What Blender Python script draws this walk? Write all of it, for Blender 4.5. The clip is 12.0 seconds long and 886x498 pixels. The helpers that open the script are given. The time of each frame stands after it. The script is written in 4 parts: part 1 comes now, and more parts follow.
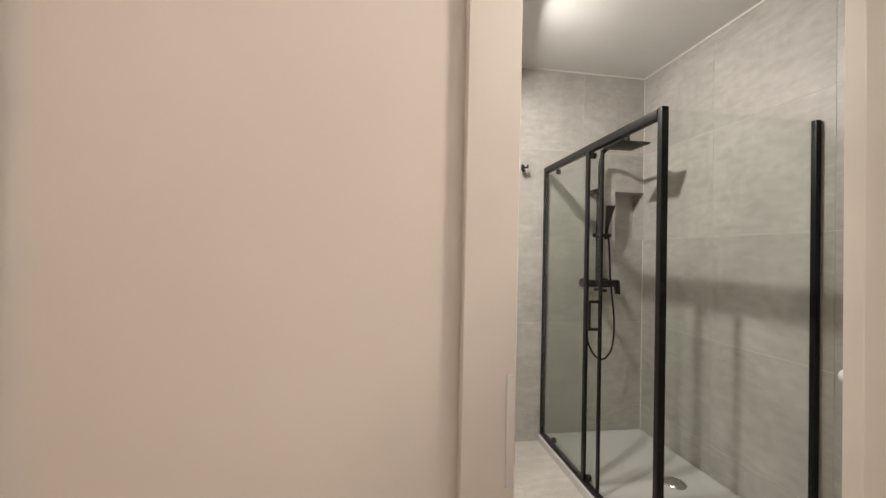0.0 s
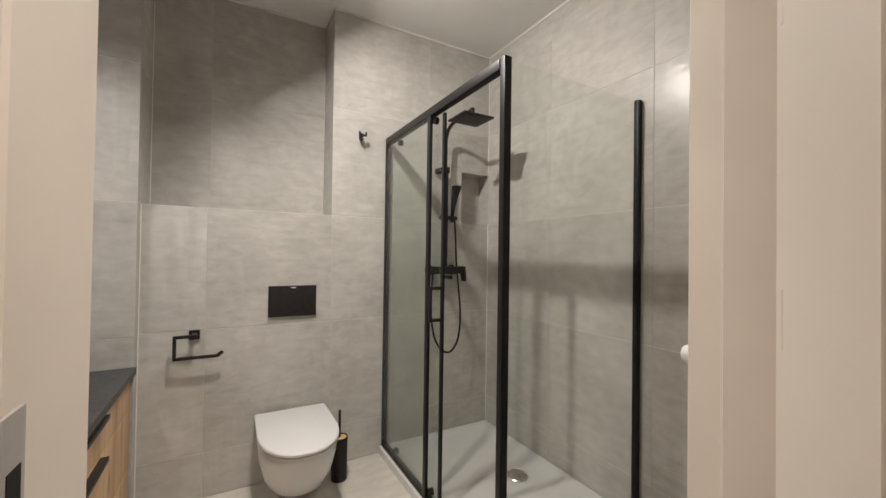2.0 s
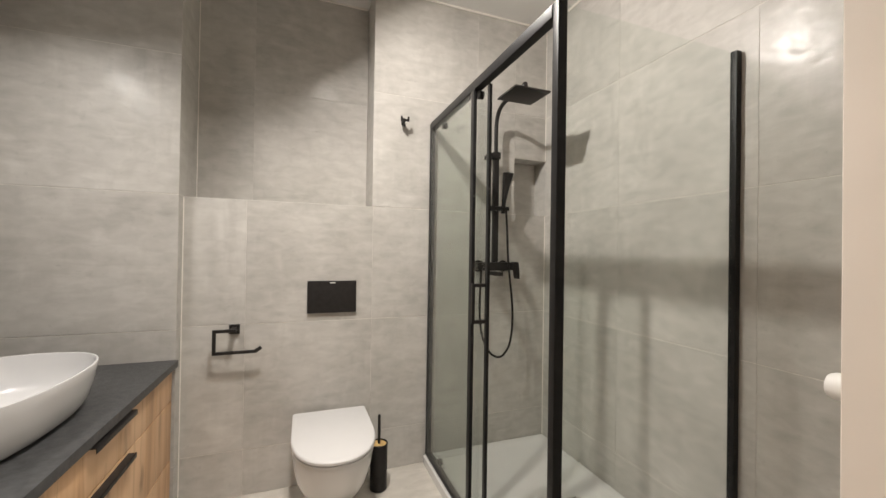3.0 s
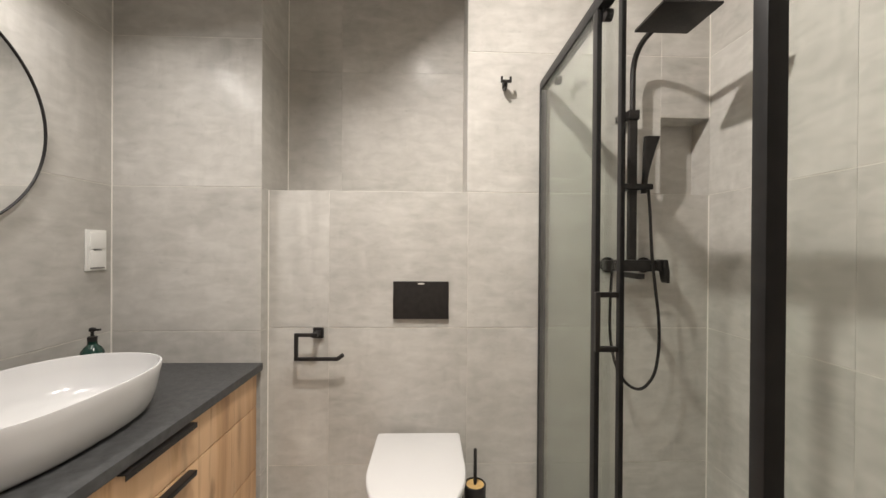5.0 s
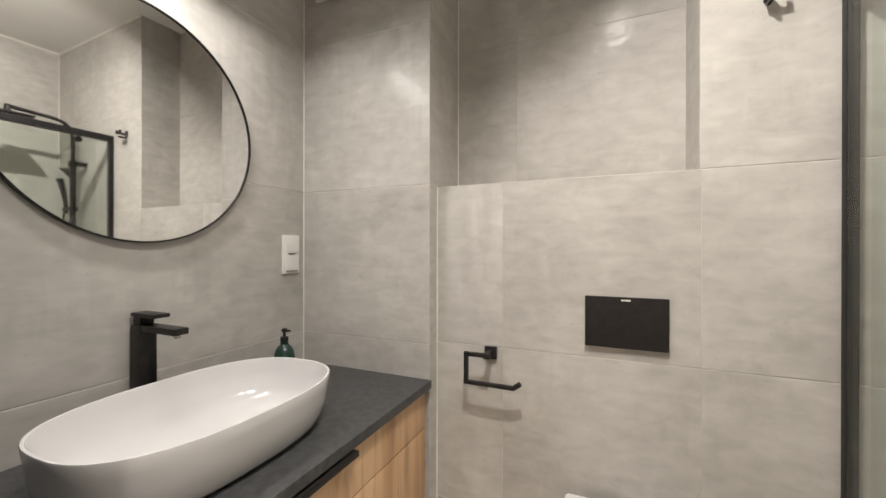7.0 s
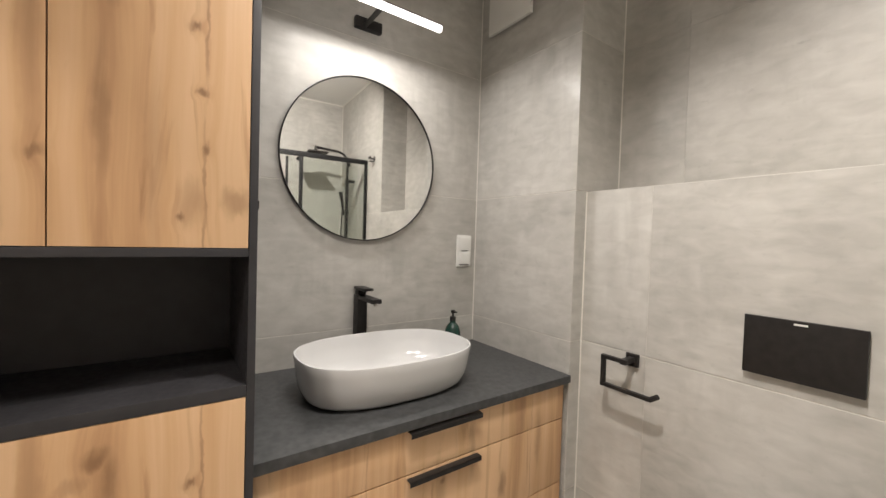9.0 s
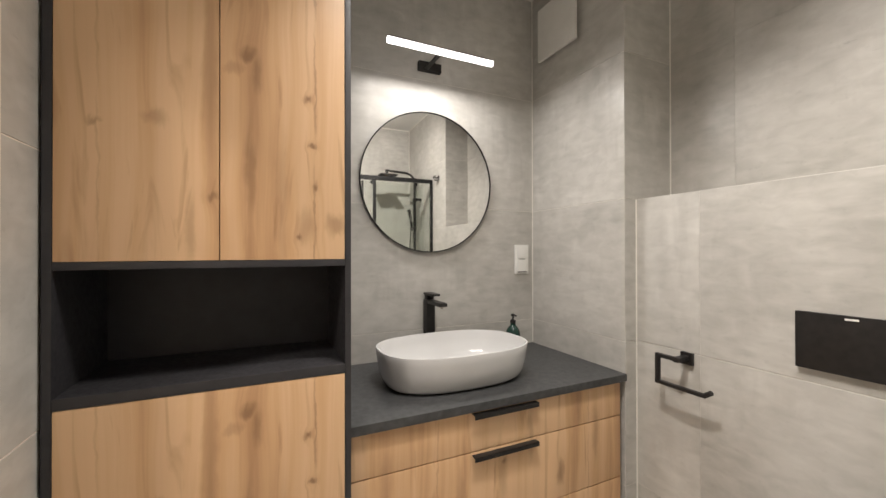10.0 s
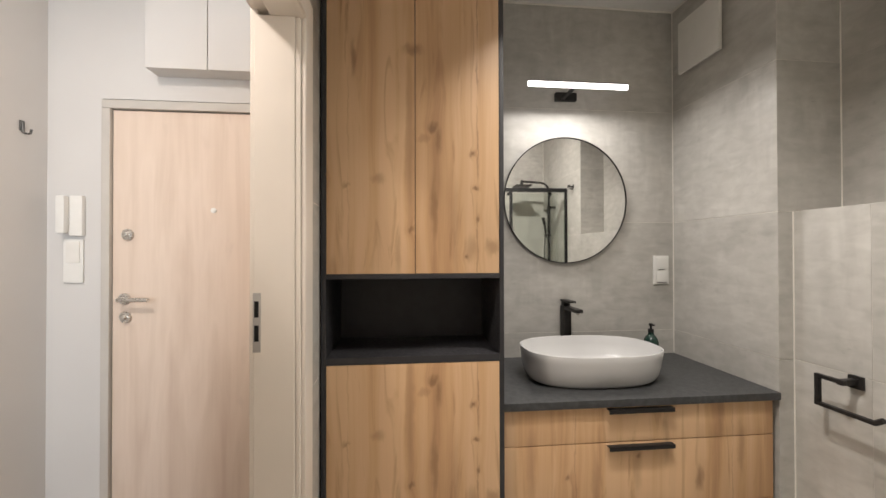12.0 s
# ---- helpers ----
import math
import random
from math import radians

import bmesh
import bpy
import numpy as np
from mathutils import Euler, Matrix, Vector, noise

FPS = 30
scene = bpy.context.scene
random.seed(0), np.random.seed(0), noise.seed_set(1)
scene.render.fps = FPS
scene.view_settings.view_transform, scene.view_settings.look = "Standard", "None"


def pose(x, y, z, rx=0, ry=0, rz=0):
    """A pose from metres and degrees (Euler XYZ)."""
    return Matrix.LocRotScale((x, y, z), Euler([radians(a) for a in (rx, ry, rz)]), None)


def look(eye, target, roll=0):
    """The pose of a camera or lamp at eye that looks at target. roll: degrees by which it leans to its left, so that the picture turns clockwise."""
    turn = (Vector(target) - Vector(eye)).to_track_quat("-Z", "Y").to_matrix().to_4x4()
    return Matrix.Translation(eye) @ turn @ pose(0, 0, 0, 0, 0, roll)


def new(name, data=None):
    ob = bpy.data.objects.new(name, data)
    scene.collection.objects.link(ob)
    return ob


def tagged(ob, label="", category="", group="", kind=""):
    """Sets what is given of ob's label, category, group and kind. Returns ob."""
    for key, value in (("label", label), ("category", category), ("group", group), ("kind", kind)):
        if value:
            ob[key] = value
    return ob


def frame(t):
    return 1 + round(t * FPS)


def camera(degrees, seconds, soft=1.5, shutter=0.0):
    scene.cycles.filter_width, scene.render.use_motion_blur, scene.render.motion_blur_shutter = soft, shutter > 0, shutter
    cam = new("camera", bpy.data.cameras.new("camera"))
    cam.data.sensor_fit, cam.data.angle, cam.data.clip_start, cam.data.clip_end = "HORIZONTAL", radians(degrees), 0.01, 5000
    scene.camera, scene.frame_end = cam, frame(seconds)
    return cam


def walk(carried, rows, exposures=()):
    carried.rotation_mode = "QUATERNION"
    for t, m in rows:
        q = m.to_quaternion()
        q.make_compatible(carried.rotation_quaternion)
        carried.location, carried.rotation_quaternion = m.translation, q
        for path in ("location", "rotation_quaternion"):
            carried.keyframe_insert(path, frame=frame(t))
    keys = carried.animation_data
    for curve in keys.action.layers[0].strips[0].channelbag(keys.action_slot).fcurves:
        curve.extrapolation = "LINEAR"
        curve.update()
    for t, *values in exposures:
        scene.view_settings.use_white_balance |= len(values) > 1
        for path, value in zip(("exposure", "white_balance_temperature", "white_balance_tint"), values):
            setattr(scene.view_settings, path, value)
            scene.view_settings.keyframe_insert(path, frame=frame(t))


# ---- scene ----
cam = camera(98.3, 12.0)
PATH = [
    (0, (-0.045, 0.022, 1.262), (0.263, 1.998, 1.288), 1.2),
    (0.5, (-0.003, 0.072, 1.235), (0.735, 1.931, 1.268), 1.0),
    (1, (0.073, 0.172, 1.211), (1.021, 1.933, 1.244), 0.9),
    (1.5, (0.156, 0.272, 1.201), (1.204, 1.975, 1.235), 1.1),
    (2, (0.226, 0.354, 1.186), (1.205, 2.098, 1.211), 0.8),
    (2.5, (0.295, 0.425, 1.162), (1.105, 2.253, 1.185), 0.8),
    (2.7, (0.329, 0.458, 1.159), (1.09, 2.307, 1.182), 0.8),
    (4.3, (0.533, 0.739, 1.174), (0.892, 2.707, 1.147), 0.9),
    (4.5, (0.528, 0.788, 1.153), (0.827, 2.765, 1.146), 0.7),
    (5, (0.571, 0.869, 1.152), (0.636, 2.868, 1.145), 0.4),
    (5.5, (0.572, 0.95, 1.141), (0.404, 2.943, 1.143), 0.2),
    (6, (0.557, 1.049, 1.151), (0.166, 3.011, 1.155), 0.2),
    (6.5, (0.53, 1.132, 1.157), (-0.077, 3.038, 1.161), 0.1),
    (7, (0.483, 1.19, 1.158), (-0.312, 3.025, 1.155), 0.1),
    (7.5, (0.487, 1.228, 1.159), (-0.537, 2.946, 1.158), 0.0),
    (7.7, (0.516, 1.239, 1.16), (-0.623, 2.883, 1.161), -0.1),
    (9.3, (0.871, 1.167, 1.192), (-0.821, 2.234, 1.17), 0.9),
    (9.5, (0.913, 1.145, 1.172), (-0.804, 2.17, 1.185), -0.1),
    (10, (0.989, 1.12, 1.18), (-0.825, 1.964, 1.189), -0.1),
    (10.5, (1.075, 1.088, 1.19), (-0.826, 1.711, 1.202), -0.1),
    (11, (1.156, 1.052, 1.2), (-0.801, 1.464, 1.217), -0.3),
    (11.5, (1.217, 1.012, 1.216), (-0.765, 1.284, 1.232), -0.2),
    (12, (1.263, 0.984, 1.233), (-0.728, 1.181, 1.249), -0.1),
]
EXPOSURES = [(0.0, -0.18), (1.5, -0.28), (2.5, 0.0), (4.5, 0.23), (6.0, 0.27), (7.5, 0.15), (9.5, 0.24), (10.5, 0.18), (12.0, 0.07)]
walk(cam, [(t, look(eye, target, roll)) for t, eye, target, roll in PATH], EXPOSURES)

# ---- world and lights ----
world = bpy.data.worlds.new("world")
scene.world = world
world.use_nodes = True
world.node_tree.nodes["Background"].inputs[0].default_value = (0.6, 0.7, 0.8, 1)
world.node_tree.nodes["Background"].inputs[1].default_value = 0.02


def area_light(name, eye, target, sx, sy, watts, colour, shape="RECTANGLE"):
    lamp = bpy.data.lights.new(name, "AREA")
    lamp.shape, lamp.size, lamp.size_y = shape, sx, sy
    lamp.energy, lamp.color = watts, colour
    ob = new(name, lamp)
    ob.matrix_world = look(eye, target)
    return ob


LED = (1.0, 0.932, 0.865)
SPOTS = [(Vector((0.52, 1.90, 2.42)), Vector((0.62, -0.12, -0.77)).normalized(), 18.6, 169),
         (Vector((0.40, 1.54, 2.43)), Vector((-0.03, 0.18, -0.98)).normalized(), 9.4, 112)]
for eye, aim, watts, spread in SPOTS:
    spot_light = area_light("spot_light", eye + aim * 0.004, eye + aim, 0.040, 0.040, watts, LED, "DISK")
    spot_light.data.spread = radians(spread)
# the strip under the bar over the mirror
bar_light = area_light("bar_light", (-0.505, 1.817, 2.0235), (-0.39, 1.817, 1.2), 0.48, 0.012, 6.3, (1.0, 0.95, 0.9))
bar_light.matrix_world = pose(-0.505, 1.817, 2.0235, 0, -11, 0) @ pose(0, 0, 0, 0, 0, 90)
# the hall: a cool fill added at its far end, an assumed warm ceiling lamp
area_light("window_light", (2.55, -0.02, 1.4), (0, -0.02, 0.9), 0.85, 1.2, 28.0, (0.78, 0.89, 1.0))
# warm lamp at an assumed spot, set to brighten the hall walls
area_light("hall_light", (0.85, -0.04, 2.50), (0.85, -0.04, 0), 0.20, 0.20, 20.5, (1.0, 0.89, 0.80), "DISK")


# ---- materials ----
def nodes_of(name):
    m = bpy.data.materials.new(name)
    m.use_nodes = True
    return m, m.node_tree.nodes, m.node_tree.links, m.node_tree.nodes["Principled BSDF"]


def noise_at(n, l, vec, scale, detail=4.0, distortion=0.0, stretch=None):
    if stretch:
        mp = n.new("ShaderNodeMapping")
        mp.inputs["Scale"].default_value = stretch
        l.new(vec, mp.inputs["Vector"])
        vec = mp.outputs[0]
    t = n.new("ShaderNodeTexNoise")
    t.inputs["Scale"].default_value, t.inputs["Detail"].default_value = scale, detail
    t.inputs["Distortion"].default_value = distortion
    l.new(vec, t.inputs["Vector"])
    return t.outputs["Fac"]


def ramp(n, l, fac, *stops):
    r = n.new("ShaderNodeValToRGB")
    els = r.color_ramp.elements
    while len(els) < len(stops):
        els.new(0.5)
    for e, (p, c) in zip(els, stops):
        e.position, e.color = p, (*c, 1) if len(c) == 3 else (c[0], c[0], c[0], 1)
    l.new(fac, r.inputs[0])
    return r.outputs[0]


def maths(n, l, op, a, b):
    m = n.new("ShaderNodeMath")
    m.operation = op
    for s, v in zip(m.inputs, (a, b)):
        if isinstance(v, (int, float)):
            s.default_value = v
        else:
            l.new(v, s)
    return m.outputs[0]


def mixed(n, l, kind, fac, a, b):
    m = n.new("ShaderNodeMix")
    m.data_type, m.blend_type = "RGBA", kind
    for s, v in ((m.inputs[0], fac), (m.inputs[6], a), (m.inputs[7], b)):
        if isinstance(v, (int, float)):
            s.default_value = v
        elif isinstance(v, tuple):
            s.default_value = (*v, 1)
        else:
            l.new(v, s)
    return m.outputs[2]


def shifted(n, l):
    """Object coordinates, moved by a random step for each object."""
    tc, oi, va = n.new("ShaderNodeTexCoord"), n.new("ShaderNodeObjectInfo"), n.new("ShaderNodeVectorMath")
    va.operation = "MULTIPLY_ADD"
    comb = n.new("ShaderNodeCombineXYZ")
    for s in comb.inputs:
        l.new(oi.outputs["Random"], s)
    l.new(comb.outputs[0], va.inputs[0])
    va.inputs[1].default_value = (37.0, 53.0, 71.0)
    l.new(tc.outputs["Object"], va.inputs[2])
    return va.outputs[0], oi.outputs["Random"]


def bumped(n, l, bsdf, height, strength, distance):
    b = n.new("ShaderNodeBump")
    b.inputs["Strength"].default_value, b.inputs["Distance"].default_value = strength, distance
    l.new(height, b.inputs["Height"])
    l.new(b.outputs[0], bsdf.inputs["Normal"])


def plain(name, colour, rough=0.5, metal=0.0, vary=0.08, scale=14.0, bump=0.0, bump_scale=200.0, coat=0.0):
    m, n, l, b = nodes_of(name)
    vec, rnd = shifted(n, l)
    a = noise_at(n, l, vec, scale, 5)
    dark, light = tuple(c * (1 - vary) for c in colour), tuple(min(1, c * (1 + vary)) for c in colour)
    l.new(ramp(n, l, a, (0.3, dark), (0.7, light)), b.inputs["Base Color"])
    r = ramp(n, l, noise_at(n, l, vec, scale * 4, 3), (0.3, (max(0.02, rough * 0.85),)), (0.7, (min(1, rough * 1.15),)))
    l.new(r, b.inputs["Roughness"])
    b.inputs["Metallic"].default_value = metal
    b.inputs["Coat Weight"].default_value = coat
    if bump:
        bumped(n, l, b, noise_at(n, l, vec, bump_scale, 3), bump, 0.001)
    return m


def tile_material(name, dark, light, rough, wave):
    """Cement-look porcelain: faint clouds, short trowel strokes level and upright in patches, a rippled glaze."""
    m, n, l, b = nodes_of(name)
    vec, rnd = shifted(n, l)
    cloud = noise_at(n, l, vec, 2.6, 4, 0.3)
    level = noise_at(n, l, vec, 1.0, 5, 0.35, (5.0, 27.0, 20.0))
    upright = noise_at(n, l, vec, 1.0, 5, 0.35, (22.0, 4.5, 20.0))
    where = ramp(n, l, noise_at(n, l, vec, 3.3, 2, 0.8), (0.40, (0.0,)), (0.58, (1.0,)))
    turn = maths(n, l, "GREATER_THAN", rnd, 0.6)
    lean = maths(n, l, "MULTIPLY_ADD", turn, 0.45)
    lean.node.inputs[2].default_value = -0.22
    pick = maths(n, l, "ADD", where, lean)
    pick.node.use_clamp = True
    strokes = n.new("ShaderNodeMix")
    l.new(pick, strokes.inputs[0]), l.new(level, strokes.inputs[2]), l.new(upright, strokes.inputs[3])
    patch = ramp(n, l, noise_at(n, l, vec, 5.0, 3, 0.6), (0.40, (0.10,)), (0.62, (1.0,)))
    s = maths(n, l, "MULTIPLY", maths(n, l, "SUBTRACT", strokes.outputs[0], 0.5), patch)
    f = maths(n, l, "MULTIPLY_ADD", maths(n, l, "SUBTRACT", cloud, 0.5), 0.55)
    f.node.inputs[2].default_value = 0.5
    f = maths(n, l, "ADD", f, maths(n, l, "MULTIPLY", s, 0.54))
    f = maths(n, l, "ADD", f, maths(n, l, "MULTIPLY", maths(n, l, "SUBTRACT", rnd, 0.5), 0.09))
    mott = noise_at(n, l, vec, 13.0, 5, 0.4, (1.0, 1.9, 1.0))
    f = maths(n, l, "ADD", f, maths(n, l, "MULTIPLY", maths(n, l, "SUBTRACT", mott, 0.5), 0.46))
    col = ramp(n, l, f, (0.24, dark), (0.50, tuple((p + q) / 2 for p, q in zip(dark, light))), (0.74, light))
    scuff = ramp(n, l, noise_at(n, l, vec, 1.0, 4, 0.5, (16.0, 70.0, 20.0)), (0.66, (0.0,)), (0.76, (0.30,)))
    scuff = maths(n, l, "MULTIPLY", scuff, ramp(n, l, noise_at(n, l, vec, 5.0, 2), (0.52, (0.0,)), (0.64, (1.0,))))
    col = mixed(n, l, "MIX", scuff, col, tuple(c * 0.72 for c in dark))
    pores = ramp(n, l, noise_at(n, l, vec, 45, 4), (0.25, (0.93,)), (0.38, (1.0,)))
    l.new(mixed(n, l, "MULTIPLY", 1.0, col, pores), b.inputs["Base Color"])
    l.new(ramp(n, l, strokes.outputs[0], (0.35, (rough * 0.8,)), (0.7, (rough * 1.25,))), b.inputs["Roughness"])
    ripple = noise_at(n, l, vec, 1.0, 3, 0.2, (22.0, 30.0, 26.0))
    h = maths(n, l, "ADD", ripple, maths(n, l, "MULTIPLY", strokes.outputs[0], 0.10))
    bumped(n, l, b, h, 0.10, 0.004)
    b.inputs["Specular IOR Level"].default_value = 0.3
    b.inputs["Coat Weight"].default_value, b.inputs["Coat Roughness"].default_value = 0.15, 0.20
    gloss = n.new("ShaderNodeBump")
    gloss.inputs["Strength"].default_value, gloss.inputs["Distance"].default_value = wave, 0.004
    l.new(h, gloss.inputs["Height"]), l.new(gloss.outputs[0], b.inputs["Coat Normal"])
    return m


def wood_material(name, pale, mid, dark, knots=1.0, rough=0.45, along=(9.0, 9.0, 0.55)):
    m, n, l, b = nodes_of(name)
    vec, rnd = shifted(n, l)
    sep, flat = n.new("ShaderNodeSeparateXYZ"), n.new("ShaderNodeCombineXYZ")
    l.new(vec, sep.inputs[0])
    l.new(maths(n, l, "MULTIPLY", sep.outputs[1], 7.0), flat.inputs[0])
    l.new(maths(n, l, "MULTIPLY", sep.outputs[2], 3.1), flat.inputs[1])
    nz = n.new("ShaderNodeTexNoise")
    nz.inputs["Scale"].default_value, nz.inputs["Detail"].default_value = 4.5, 5.0
    l.new(flat.outputs[0], nz.inputs["Vector"])
    wob = n.new("ShaderNodeVectorMath")
    wob.operation = "MULTIPLY_ADD"
    l.new(nz.outputs["Color"], wob.inputs[0])
    wob.inputs[1].default_value = (0.5, 0.42, 0.0)
    l.new(flat.outputs[0], wob.inputs[2])
    vo = n.new("ShaderNodeTexVoronoi")
    vo.voronoi_dimensions = "2D"
    vo.inputs["Scale"].default_value = 1.0
    l.new(wob.outputs[0], vo.inputs["Vector"])
    near = ramp(n, l, vo.outputs["Distance"], (0.03, (1.0,)), (0.26, (0.0,)))
    core = ramp(n, l, vo.outputs["Distance"], (0.05, (1.0,)), (0.13, (0.0,)))
    split = n.new("ShaderNodeSeparateColor")
    l.new(vo.outputs["Color"], split.inputs[0])
    some = maths(n, l, "GREATER_THAN", split.outputs[0], 0.55)
    size = maths(n, l, "MULTIPLY", maths(n, l, "ADD", maths(n, l, "MULTIPLY", split.outputs[1], 0.6), 0.4), some)
    near, core = maths(n, l, "MULTIPLY", near, some), maths(n, l, "MULTIPLY", core, size)
    bend = n.new("ShaderNodeCombineXYZ")
    l.new(maths(n, l, "MULTIPLY", near, 0.035 * knots), bend.inputs[1])
    va = n.new("ShaderNodeVectorMath")
    l.new(vec, va.inputs[0]), l.new(bend.outputs[0], va.inputs[1])
    v2 = va.outputs[0]
    bands = noise_at(n, l, v2, 1.0, 4, 1.6, along)
    fine = noise_at(n, l, v2, 1.0, 5, 0.2, (90.0, 90.0, 2.4))
    broad = noise_at(n, l, v2, 1.0, 2, 0.5, (4.5, 4.5, 0.45))
    blot = noise_at(n, l, v2, 1.0, 4, 1.3, (15.0, 15.0, 2.6))
    f = maths(n, l, "ADD", maths(n, l, "MULTIPLY", bands, 0.5), maths(n, l, "MULTIPLY", broad, 0.5))
    f = maths(n, l, "ADD", f, maths(n, l, "MULTIPLY", maths(n, l, "SUBTRACT", fine, 0.5), 0.10))
    col = ramp(n, l, f, (0.34, dark), (0.45, mid), (0.54, pale), (0.66, mid))
    streak = ramp(n, l, blot, (0.52, (0.0,)), (0.70, (1.0,)))
    col = mixed(n, l, "MIX", maths(n, l, "MULTIPLY", streak, 0.24 * knots), col, dark)
    halo = maths(n, l, "MULTIPLY", near, 0.9 * knots)
    col = mixed(n, l, "MIX", maths(n, l, "MULTIPLY", halo, blot), col, dark)
    knot = maths(n, l, "MULTIPLY", core, 0.85 * knots)
    col = mixed(n, l, "MIX", knot, col, tuple(c * 0.55 for c in dark))
    crack = ramp(n, l, noise_at(n, l, v2, 1.0, 3, 0.4, (5.5, 5.5, 0.5)), (0.494, (0.0,)), (0.5, (1.0,)), (0.506, (0.0,)))
    crack = maths(n, l, "MULTIPLY", crack, ramp(n, l, noise_at(n, l, vec, 3.5, 2), (0.54, (0.0,)), (0.64, (0.35,))))
    col = mixed(n, l, "MIX", maths(n, l, "MULTIPLY", crack, knots), col, tuple(c * 0.6 for c in dark))
    l.new(col, b.inputs["Base Color"])
    b.inputs["Roughness"].default_value = rough
    bumped(n, l, b, fine, 0.12, 0.001)
    return m


DOOR_KNOTS = [  # across, along, half width, half length, depth of colour
    (1.082, 1.677, 0.016, 0.020, 1.0), (1.103, 1.628, 0.011, 0.042, 0.75), (1.050, 1.635, 0.024, 0.014, 0.4), (0.805, 1.910, 0.009, 0.055, 0.75),
    (1.012, 1.953, 0.034, 0.020, 0.7), (0.890, 1.487, 0.024, 0.018, 0.45), (0.782, 1.466, 0.011, 0.008, 0.6), (1.004, 1.318, 0.010, 0.013, 0.9),
    (1.222, 1.586, 0.009, 0.007, 1.0), (1.236, 1.456, 0.008, 0.007, 1.0), (1.246, 1.361, 0.006, 0.013, 1.0), (1.203, 1.222, 0.009, 0.010, 1.0),
    (1.222, 1.250, 0.024, 0.040, 0.45), (1.298, 1.250, 0.024, 0.026, 0.6), (1.086, 1.385, 0.012, 0.100, 0.65), (1.000, 1.600, 0.016, 0.250, 0.5),
    (0.960, 1.230, 0.010, 0.080, 0.45), (1.160, 1.300, 0.016, 0.160, 0.35)]
DRAWER_KNOTS = [
    (1.589, 1.280, 0.007, 0.013, 0.9), (1.869, 1.345, 0.010, 0.011, 1.0), (1.866, 1.300, 0.018, 0.080, 0.45), (2.123, 1.245, 0.016, 0.042, 0.8),
    (1.700, 1.250, 0.013, 0.110, 0.45), (2.300, 1.360, 0.016, 0.100, 0.55), (1.450, 1.330, 0.016, 0.120, 0.4), (1.985, 1.420, 0.012, 0.090, 0.5), (2.215, 1.490, 0.012, 0.080, 0.5)]


